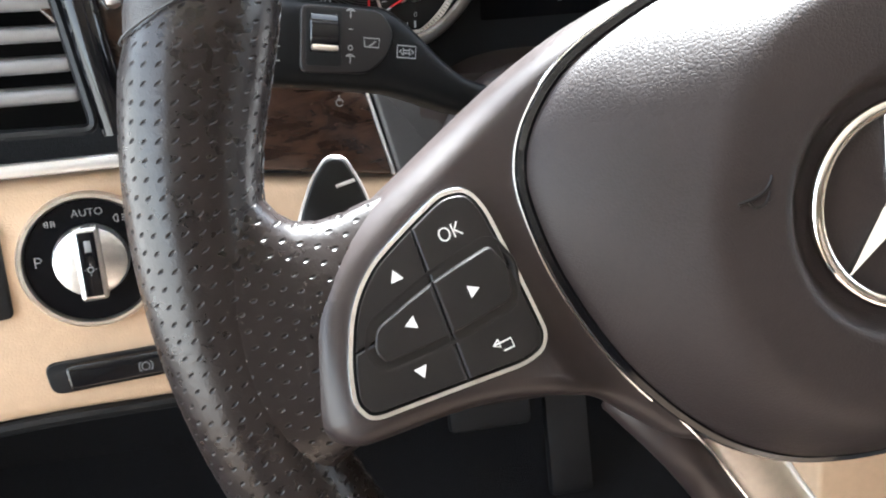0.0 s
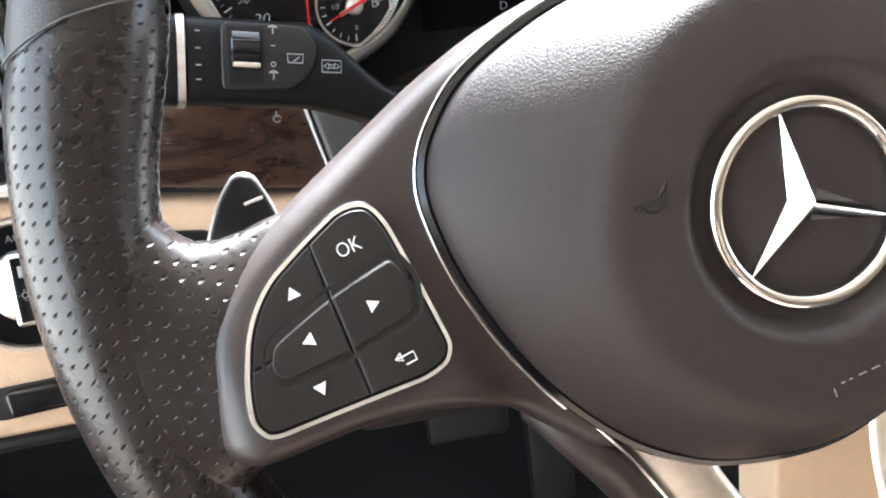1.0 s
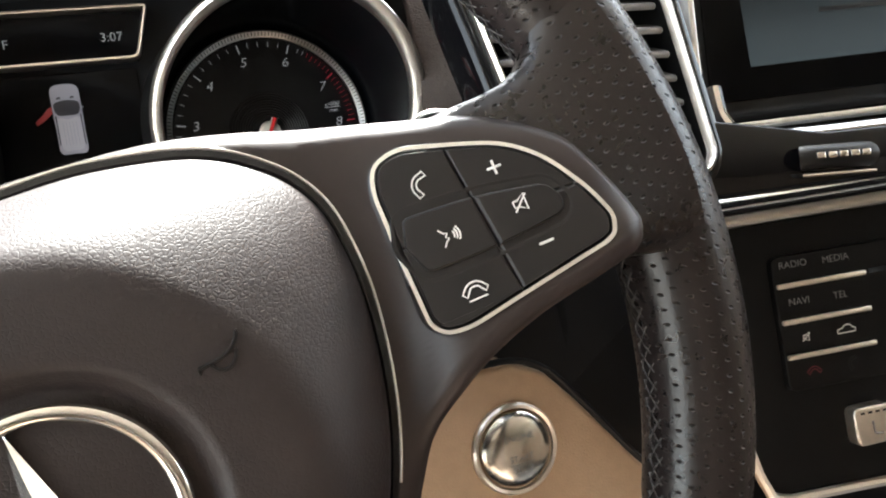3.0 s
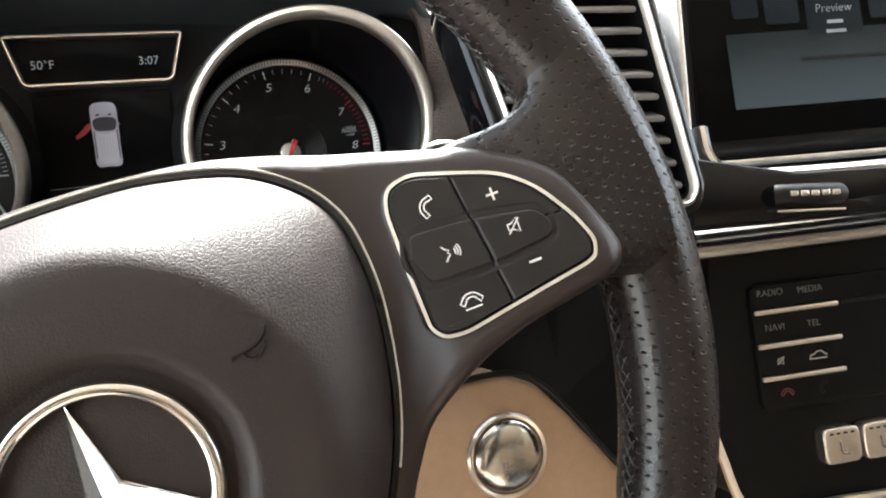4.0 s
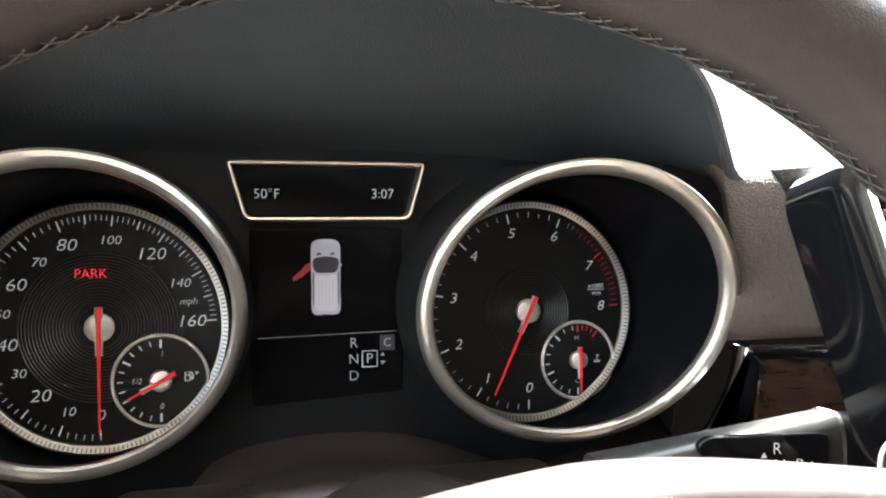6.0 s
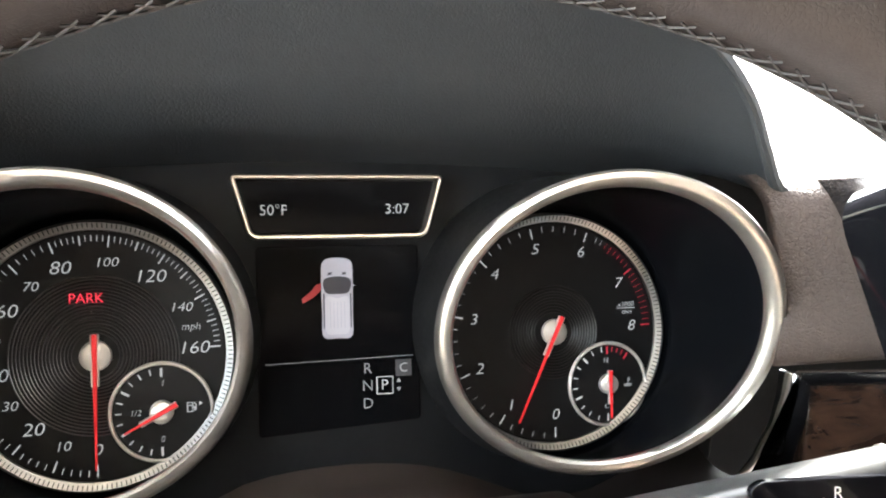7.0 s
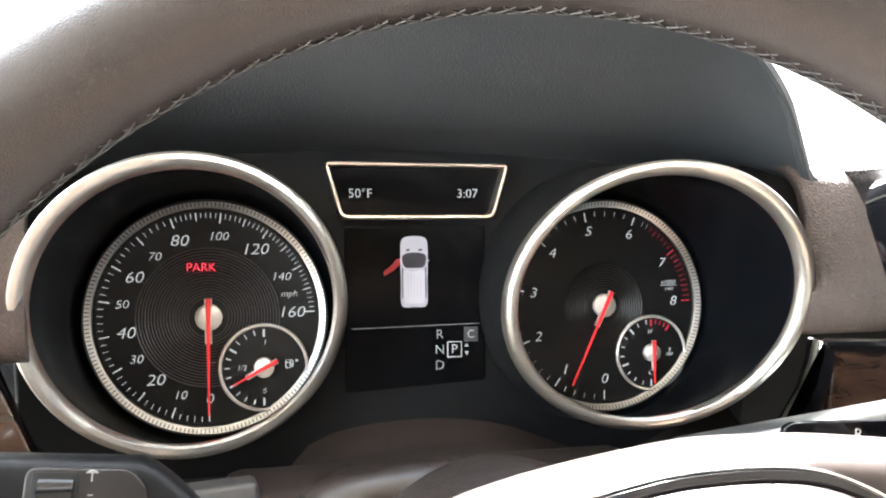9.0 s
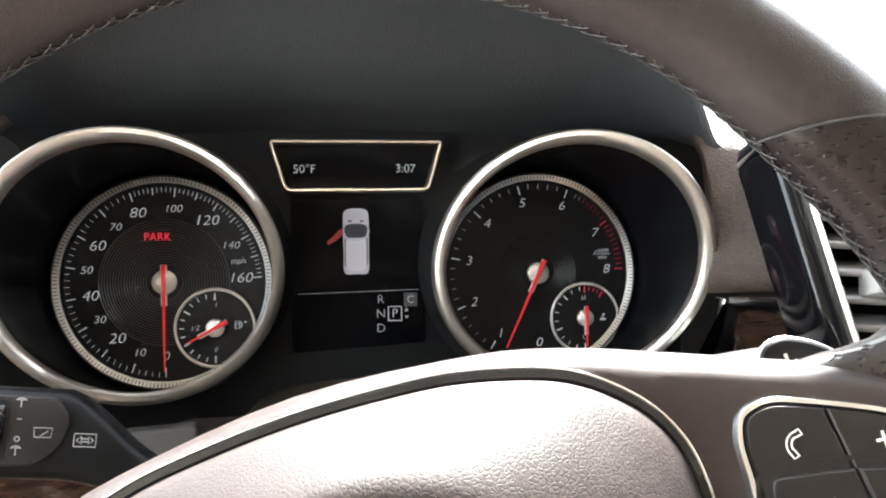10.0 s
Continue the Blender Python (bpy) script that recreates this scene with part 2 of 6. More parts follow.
M_PANEL = vary(material("display_glass", (0.0025, 0.0026, 0.003), 0.1, 0, 0, 0.08), 40, 0.05)


def glow(name, color, strength, spec=0.5):
    ma = material(name, color, 0.5, 0, 0, spec)
    b = ma.node_tree.nodes["Principled BSDF"]
    b.inputs["Emission Color"].default_value = (*color, 1)
    b.inputs["Emission Strength"].default_value = strength
    return ma


L_WHITE = glow("lit_white", (0.28, 0.29, 0.305), 0.022)
L_DIM = glow("lit_grey", (0.2, 0.21, 0.225), 0.015)
L_RED = glow("lit_red", (0.42, 0.02, 0.035), 0.05)
L_DARKRED = glow("lit_dark_red", (0.26, 0.016, 0.03), 0.02)
M_NEEDLE = glow("red_needle", (0.5, 0.016, 0.02), 0.012)


def wood_material():
    ma = material("dark_burl_wood", (0.06, 0.03, 0.018), 0.14, 0, 0.4)
    b = ma.node_tree.nodes["Principled BSDF"]
    tc = node(ma, "TexCoord")
    mp = node(ma, "Mapping")
    mp.inputs["Scale"].default_value = (1.0, 3.0, 6.0)
    join(ma, tc, "Object", mp, "Vector")
    n = node(ma, "TexNoise", Scale=28.0, Detail=8.0, Roughness=0.65, Distortion=1.6)
    join(ma, mp, 0, n, "Vector")
    r = node(ma, "ValToRGB")
    r.color_ramp.elements[0].position, r.color_ramp.elements[0].color = 0.3, (0.009, 0.0047, 0.0035, 1)
    r.color_ramp.elements[1].position, r.color_ramp.elements[1].color = 0.72, (0.066, 0.036, 0.025, 1)
    join(ma, n, 0, r, 0)
    join(ma, r, 0, b, "Base Color")
    return ma


M_WOOD = wood_material()


def perforated():
    """Leather with staggered rows of punched holes, laid out along the rim's own coordinates in metres."""
    ma = vary(material("perforated_leather", (0.0130, 0.0096, 0.0093), 0.3, 0, 0, 0.42), 50, 0.2, 0.08)
    b = ma.node_tree.nodes["Principled BSDF"]
    uv = node(ma, "UVMap")
    sep = node(ma, "SeparateXYZ")
    join(ma, uv, 0, sep, 0)

    def math_(op, a, bb=None, c=None):
        n = node(ma, "Math")
        n.operation = op
        for i, x in enumerate((a, bb, c)):
            if x is None:
                continue
            if isinstance(x, (int, float)):
                n.inputs[i].default_value = x
            else:
                ma.node_tree.links.new(x, n.inputs[i])
        return n.outputs[0]

    px, py = 0.0042, 0.0037
    row = math_("FLOOR", math_("DIVIDE", sep.outputs[1], py))
    odd = math_("MULTIPLY", math_("PINGPONG", row, 1.0), 0.5)
    fx = math_("SUBTRACT", math_("FRACT", math_("ADD", math_("DIVIDE", sep.outputs[0], px), odd)), 0.5)
    fy = math_("SUBTRACT", math_("FRACT", math_("DIVIDE", sep.outputs[1], py)), 0.5)
    d2 = math_("ADD", math_("POWER", math_("MULTIPLY", fx, px / 0.00052), 2.0), math_("POWER", math_("MULTIPLY", fy, py / 0.00094), 2.0))
    hole = math_("SMOOTH_MIN", d2, 1.0, 0.25)
    tc = node(ma, "TexCoord")
    g = node(ma, "TexVoronoi", Scale=1100.0)
    g.feature = "DISTANCE_TO_EDGE"
    join(ma, tc, "Object", g, "Vector")
    height = math_("MULTIPLY_ADD", g.outputs["Distance"], 0.16, hole)
    crease = node(ma, "TexNoise", Scale=190.0, Detail=3.0, Distortion=0.8)
    join(ma, tc, "Object", crease, "Vector")
    height = math_("MULTIPLY_ADD", crease.outputs[0], 0.55, height)
    bump(ma, height, 1.0, 0.00032)
    dark = node(ma, "Mix")
    dark.data_type = "RGBA"
    dark.inputs["A"].default_value = (0.012, 0.0102, 0.0099, 1)
    src = b.inputs["Base Color"].links[0].from_socket
    ma.node_tree.links.new(math_("SMOOTH_MIN", math_("MULTIPLY", d2, 1.3), 1.0, 0.2), dark.inputs["Factor"])
    ma.node_tree.links.new(src, dark.inputs["B"])
    ma.node_tree.links.new(dark.outputs["Result"], b.inputs["Base Color"])
    # the punched edges are raw and do not shine
    solid = dark.inputs["Factor"].links[0].from_socket
    shine = b.inputs["Roughness"].links[0].from_socket
    ma.node_tree.links.new(math_("ADD", shine, math_("MULTIPLY", math_("SUBTRACT", 1.0, solid), 0.35)), b.inputs["Roughness"])
    ma.node_tree.links.new(math_("MULTIPLY_ADD", solid, 0.34, 0.08), b.inputs["Specular IOR Level"])
    return ma


M_PERF = perforated()

# ---- the frames in which things are laid out (metres) ----
HUB = Vector((0, 0, 0.62))
WHEEL = basis(HUB, (0.9536, 0.0243, 0.3002), (-0.2813, 0.4279, 0.8589), (-0.1076, -0.9035, 0.4149))
GAUGE = basis((0.0046, 0.2654, 0.6352), (1.0, 0.0, 0.0), (0.0, 0.2900, 0.9570), (0.0, -0.9570, 0.2900))
SPEED_X, SPEED_Y, TACH_X = -0.0952, -0.0008, 0.0938
CONSOLE = facing((0.2891, 0.0677, 0.5632), (-0.2114, -0.9007, 0.3795))
VENT = facing((0.2235, 0.0764, 0.6472), (-0.2, -0.88, 0.42))
SCREEN = facing((0.2593, 0.1161, 0.6546), (-0.2, -0.88, 0.42))
RIGHT_DASH = facing((0.1649, 0.1979, 0.6431), (-0.1, -0.95, 0.29))
LEFT_DASH = facing((-0.1151, 0.2037, 0.5767), (0.1, -0.93, 0.36))
START = facing((0.1635, 0.1193, 0.5148), (0, -0.94, 0.34))

# ---- steering wheel ----
wheel = thing("steering_wheel", WHEEL, "brown leather steering wheel turned slightly, perforated grips, chrome trim", "steering wheel")
RIM_C, RIM_OUT, RIM_R, MID = Vector((-0.0028, 0.0145, -0.0262)), 0.1870, 0.1708, -0.0035
RIM_TILT = Matrix.Rotation(radians(2.6), 4, "X") @ Matrix.Rotation(radians(1.0), 4, "Y")


def rim_point(a, b, grow=0.0):
    """A point of the rim: a round the wheel (0 right, 90 up), b round the tube (0 outwards, 90 to the driver); thumb rests swell its inside."""
    side = abs(math.cos(a)) ** 2
    rad, dep = 0.0128 + 0.0036 * side, 0.0128 + 0.0034 * side
    flat = 0.010 * max(0.0, -math.sin(a) - 0.72) / 0.28
    c = Vector((math.cos(a), math.sin(a), 0)) * (RIM_OUT + 0.0030 * max(0.0, math.sin(a)) ** 2 - rad - flat)
    lean = math.degrees(math.asin(max(-1.0, min(1.0, math.sin(a)))))
    rest = (0.0044 if math.cos(a) < 0 else 0.0020) * math.exp(-(((lean - 31) / 10) ** 2)) if math.cos(b) < 0 else 0.0
    p = c + Vector((math.cos(a), math.sin(a), 0)) * math.cos(b) * (rad + grow + rest) + Vector((0, 0, 1)) * math.sin(b) * (dep + grow)
    return RIM_TILT @ p + RIM_C


SLANT = {29: -5.0, 148: 4.0}  # the upper seams run level, not radially


def rim_piece(a0, a1, uv=False, steps=None, tuck=False):
    bm = bmesh.new()
    lay = bm.loops.layers.uv.new("UVMap") if uv else None
    n, k = steps or max(6, int(abs(a1 - a0) / 2.0)), 40
    rows = []
    for i in range(n + 1):
        t = i / n
        g = -0.0009 * max(0.0, 1 - min(t, 1 - t) * (abs(a1 - a0)) / 0.9) if tuck else 0.0
        row = []
        for j in range(k):
            b = 2 * math.pi * j / k
            p, q = a0 + SLANT.get(a0, 0.0) * math.cos(b), a1 + SLANT.get(a1, 0.0) * math.cos(b)
            row.append(bm.verts.new(rim_point(radians(p + (q - p) * t), b, g)))
        rows.append(row)
    for i in range(n):
        for j in range(k):
            f = bm.faces.new((rows[i][j], rows[i][(j + 1) % k], rows[i + 1][(j + 1) % k], rows[i + 1][j]))
            if uv:
                for lp, (ii, jj) in zip(f.loops, ((i, j), (i, j + 1), (i + 1, j + 1), (i + 1, j))):
                    lp[lay].uv = (radians(a0 + (a1 - a0) * ii / n) * RIM_R, 2 * math.pi * jj / k * 0.0158)
    bm.faces.new(rows[0][::-1])
    bm.faces.new(rows[-1])
    return bm


GRIPS = ((-36, 29), (148, 216))
part("grip", rim_piece(*GRIPS[0], uv=True, tuck=True), M_PERF, wheel, "dark brown perforated leather grip", WHEEL)
part("grip", rim_piece(*GRIPS[1], uv=True, tuck=True), M_PERF, wheel, "dark brown perforated leather grip", WHEEL)
part("rim_cover", rim_piece(29, 148, tuck=True), M_LEATHER, wheel, "smooth dark brown leather", WHEEL)
part("rim_cover", rim_piece(216, 324, tuck=True), M_LEATHER, wheel, "smooth dark brown leather", WHEEL)

# cross stitches along the inside of the rim


def seam_turn(a):
    """Where the seam sits round the tube: towards the driver at the lower part of one side."""
    low = max(0.0, math.sin(2 * a + math.pi)) if math.cos(a) > 0 else 0.0
    return 1.03 - 0.10 * low


bm = bmesh.new()
stitches = 190
for i in range(stitches):
    a = 2 * math.pi * i / stitches
    da = 2 * math.pi / stitches
    for s in (-1, 1):
        path = [rim_point(a + da * (0.5 + s * x * 0.75), math.pi * (seam_turn(a) + 0.055 * x), 0.0001 + 0.0004 * (1 - x * x)) for x in (-1, -0.5, 0, 0.5, 1)]
        sweep(path, 0.00027, 5, bm=bm)
part("stitching", bm, M_THREAD, wheel, "grey cross stitching along the inner rim", WHEEL)
for a in (-36, 29, 148, 216):
    bm = bmesh.new()
    sweep([rim_point(radians(a + SLANT.get(a, 0.0) * math.cos(2 * math.pi * j / 40)), 2 * math.pi * j / 40, -0.0001) for j in range(40)], 0.00036, 5, closed=True, bm=bm)
    part("seam", bm, M_THREAD, wheel, "", WHEEL)


def spoke_lift(x, y):
    return -0.0115 + 0.22 * (abs(x - MID) - 0.116) - 0.2 * (y - 0.018)


def mirror(pts, s):
    out = [Vector((MID + s * x, y)) for x, y in pts]
    return out if s > 0 else out[::-1]


bag_half = [(0, 0.0722), (0.020, 0.0714), (0.040, 0.0690), (0.062, 0.0622), (0.0752, 0.0525), (0.0822, 0.042), (0.0842, 0.030), (0.0825, 0.0106), (0.0752, -0.0146), (0.0640, -0.036), (0.050, -0.0525), (0.030, -0.0648), (0, -0.0715)]
bag_loop = smooth_loop([Vector((MID + x, y)) for x, y in bag_half] + [Vector((MID - x, y)) for x, y in bag_half[-2:0:-1]], 6)
BAG_C = Vector((MID, 0.010))
BAG_A = [math.atan2(q.y - BAG_C.y, q.x - BAG_C.x) for q in bag_loop]
BAG_R = [(q - BAG_C).length for q in bag_loop]


def bag_reach(x, y):
    """How far out a point lies, as a share of the airbag cover's own reach in that direction."""
    d = Vector((x, y)) - BAG_C
    if d.length < 1e-6:
        return 0.0
    u = d.normalized()
    return d.length / float(np.interp(math.atan2(u.y, u.x), BAG_A, BAG_R, period=2 * math.pi))


# hub shell with both side spokes
half = [(0, 0.0768), (0.045, 0.0724), (0.07, 0.0660), (0.092, 0.0575), (0.1125, 0.049), (0.131, 0.0408), (0.1440, 0.0295), (0.1505, 0.016), (0.1540, 0.0030), (0.1532, -0.0022), (0.1490, -0.0055),
        (0.139, -0.007), (0.119, -0.0092), (0.101, -0.014), (0.085, -0.0224), (0.0745, -0.035), (0.0665, -0.0455), (0.0560, -0.0500), (0.040, -0.0530), (0.020, -0.055)]
outline = [Vector((MID + x, y)) for x, y in half] + [Vector((MID - x, y)) for x, y in half[:0:-1]]
outline = smooth_loop(outline, 4)


def rim_depth(y):
    """Depth of the groove round the airbag cover: deeper towards the top."""
    t = min(1.0, max(0.0, (y - 0.015) / 0.045))
    return -0.021 - 0.003 * t * t * (3 - 2 * t)


def shell_lift(x, y):
    d = abs(x - MID)
    far = spoke_lift(x, y) - 0.7 * max(0.0, d - 0.1455)
    near = rim_depth(y) + 0.0008
    t = min(1.0, max(0.0, (bag_reach(x, y) - 1.035) / 0.20))
    t = t * t * (3 - 2 * t) * min(1.0, max(0.0, (d - 0.045) / 0.04))
    return near * (1 - t) + far * t


bm = bmesh.new()
loops = []
for z, d in ((-0.034, 0.000), (-0.020, 0.0015), (-0.011, 0.0016), (-0.005, 0.0004), (-0.0015, -0.0018), (0.0, -0.0042), (-0.0003, -0.016), (-0.0007, -0.026)):
    loops.append([(p.x, p.y, z + shell_lift(p.x, p.y)) for p in offset(outline, d)])
rows = stack(bm, loops[:6], cap_start=True, cap_end=False)
inner = [v for v in rows[-1]]
k = len(inner)
for step in range(1, 27):
    f = 1 - step / 30
    ring = []
    for v in rows[-1]:
        x, y = v.co.x * f + MID * (1 - f), v.co.y * f + 0.010 * (1 - f)
        ring.append(bm.verts.new((x, y, shell_lift(x, y))))
    for i in range(k):
        j = (i + 1) % k
        bm.faces.new((inner[i], inner[j], ring[j], ring[i]))
    inner = ring
bm.faces.new(inner)
part("hub_shell", bm, M_SPOKE, wheel, "satin dark brown plastic spokes", WHEEL, angle=60)

# airbag cover
def ease(t):
    t = min(1.0, max(0.0, t))
    return t * t * (3 - 2 * t)


def bag_height(p, edge_r):
    r = p.length
    plateau = 0.0585
    if r <= plateau:
        h = 0.0032 - 0.0026 * max(0.0, (r - 0.0500) / 0.0085) ** 2
    else:
        t = (r - plateau) / max(edge_r - plateau, 0.004)
        h = 0.0006 + (rim_depth(p.y) + 0.0035 - 0.0006) * (0.75 * t + 0.25 * t * t)
    dip = 1 - ease((r - 0.0292) / 0.0065)
    return h - 0.0062 * dip


bm = bmesh.new()
radii = [0.010, 0.020, 0.0262, 0.0275, 0.0290, 0.0305, 0.032, 0.0335, 0.035, 0.0365, 0.040, 0.0445, 0.0475, 0.0500, 0.0515, 0.0530, 0.0545, 0.0560, 0.0575]
rows = []
for r in radii:
    rows.append([bm.verts.new((q.x / q.length * r, q.y / q.length * r, bag_height(q / q.length * r, 0.08))) for q in bag_loop])
for s in (0.12, 0.28, 0.45, 0.62, 0.78, 0.9, 0.97, 1.0):
    ring = []
    for q in bag_loop:
        e = q.length
        r = 0.0575 + (e - 0.0575) * s
        p = q / e * r
        h = bag_height(p, e)
        if s == 1.0:
            h -= 0.0022
        elif s == 0.97:
            h -= 0.0006
        ring.append(bm.verts.new((p.x, p.y, h)))
    rows.append(ring)
rows.append([bm.verts.new((q.x * 0.995, q.y * 0.995, rim_depth(q.y) - 0.006)) for q in bag_loop])
k = len(bag_loop)
for a, b in zip(rows, rows[1:]):
    for i in range(k):
        bm.faces.new((a[i], a[(i + 1) % k], b[(i + 1) % k], b[i]))
bm.faces.new(rows[0][::-1])
part("airbag_cover", bm, M_BAG, wheel, "grained dark brown vinyl airbag cover", WHEEL, angle=60)

# bright line round the airbag cover, open at the bottom
edge = [p for p in offset(bag_loop, 0.0026)]
low = min(range(len(edge)), key=lambda i: edge[i].y)
edge = [p for p in edge[low:] + edge[:low] if p.y > -0.031]
line = [Vector((p.x, p.y, rim_depth(p.y) + 0.0012)) for p in edge]
part("trim_line", sweep(line, 0.00050, 8), M_FRAME, wheel, "thin chrome line round the airbag cover", WHEEL)
part("groove", sweep([Vector((p.x, p.y, rim_depth(p.y) + 0.0006)) for p in offset(bag_loop, 0.0004)], 0.0022, 8, closed=True), M_GLOSS, wheel, "dark gap round the airbag cover", WHEEL)

# emblem: ring with three tapering spikes
bm = bmesh.new()
ring = [(0.0255 + 0.0020 * math.cos(t), -0.0008 + 0.0020 * math.sin(t)) for t in [2 * math.pi * i / 14 for i in range(14)]]
lathe(ring, 96, bm=bm, closed=True)
emblem = part("emblem", bm, M_CHROME, wheel, "polished chrome ring emblem with three spikes", WHEEL)
for i in range(3):
    bm = bmesh.new()
    a = radians(90 + 120 * i)
    d, s = Vector((math.cos(a), math.sin(a), 0)), Vector((-math.sin(a), math.cos(a), 0))
    tip, top = bm.verts.new(d * 0.0246 + Vector((0, 0, -0.0005))), bm.verts.new((0, 0, 0.0024))
    w = [bm.verts.new(d * 0.0024 + s * x * 0.0042 + Vector((0, 0, -0.0024))) for x in (1, -1)]
    lowt = bm.verts.new(d * 0.0246 + Vector((0, 0, -0.0030)))
    bm.faces.new((top, w[0], tip))
    bm.faces.new((top, tip, w[1]))
    bm.faces.new((w[0], lowt, tip))
    bm.faces.new((tip, lowt, w[1]))
    part("spike", bm, M_STAR, emblem, "", WHEEL, smooth=False)
bm = lathe([(0.0001, -0.0026), (0.021, -0.0026), (0.0240, -0.0030), (0.0247, -0.0045)], 64)
part("emblem_back", bm, M_BAG, emblem, "dark brown grained disc", WHEEL)


def horn_mark(x, y, s, rz):
    """A raised outline of a small trumpet."""
    bm = bmesh.new()
    m = WHEEL @ shift(x, y, 0.0034, rz)
    sweep(smooth_loop([Vector(p) for p in ((-0.0046 * s, -0.0014, 0), (-0.0012 * s, -0.0006, 0), (0.0016 * s, 0.0006, 0), (0.0036 * s, 0.0026, 0), (0.0044 * s, 0.0048, 0))], 4, False), 0.00042, 6, bm=bm)
    sweep(smooth_loop([Vector(p) for p in ((-0.0020 * s, -0.0010, 0), (-0.0006 * s, -0.0025, 0), (0.0016 * s, -0.0025, 0), (0.0032 * s, -0.0008, 0), (0.0037 * s, 0.0010, 0))], 4, False), 0.00042, 6, bm=bm)
    sweep([(-0.0046 * s, -0.0014, 0), (-0.0044 * s, -0.0028, 0)], 0.0002, 6, bm=bm)
    part("horn_mark", bm, M_BUTTON, wheel, "", m)


horn_mark(-0.0404, 0.0172, 1, -14)
horn_mark(0.0440, 0.0180, 1, -14)
bm = bmesh.new()
for x, w in ((-0.0100, 0.0010), (-0.0076, 0.0008), (-0.0048, 0.0022), (-0.0010, 0.0024), (0.0030, 0.0020), (0.0064, 0.0012), (0.0090, 0.0024), (0.0126, 0.0014)):
    box(x, x + w, -0.00016, 0.00016, -0.0004, 0.00016, bm=bm)
box(-0.0125, -0.0122, -0.0028, -0.0004, -0.0004, 0.00016, bm=bm)
part("cover_scuff", bm, M_GREY, wheel, "thin row of pale scuffed dashes", WHEEL @ shift(MID + 0.0042, -0.0458, 0.0032))


# ---- switch pads on the spokes ----
PAD = [(0.0922, 0.0005), (0.0950, -0.0035), (0.1012, -0.0048), (0.1215, -0.0028), (0.1395, -0.0012), (0.1425, 0.0), (0.1448, 0.0045), (0.1430, 0.0130), (0.1375, 0.0255), (0.130, 0.0335), (0.1180, 0.0392), (0.106, 0.0440), (0.0985, 0.0425), (0.0955, 0.0360), (0.0935, 0.0172)]
PAD_R = [0.003, 0.004, 0.004, 0.010, 0.003, 0.003, 0.004, 0.010, 0.010, 0.010, 0.010, 0.006, 0.005, 0.006, 0.010]


def pad_cut(poly, a, b):
    """Keeps the part of a polygon to the left of the line from a to b."""
    out = []
    a, b = Vector(a), Vector(b)
    side = lambda p: (b.x - a.x) * (p.y - a.y) - (b.y - a.y) * (p.x - a.x)
    for i, p in enumerate(poly):
        q = poly[(i + 1) % len(poly)]
        sp, sq = side(p), side(q)
        if sp >= 0:
            out.append(p)
        if sp * sq < 0:
            out.append(p + (q - p) * (sp / (sp - sq)))
    return out


def shrink(poly, d):
    """Draws a polygon in towards its middle by about d."""
    c = sum(poly, Vector((0, 0))) / len(poly)
    lo, hi = min(p.y for p in poly), max(p.y for p in poly)
    le, ri = min(p.x for p in poly), max(p.x for p in poly)
    fx, fy = 1 + 2 * d / (ri - le), 1 + 2 * d / (hi - lo)
    return [Vector((c.x + (p.x - c.x) * fx, c.y + (p.y - c.y) * fy)) for p in poly]


def inset(poly, d):
    return offset(poly, -d)


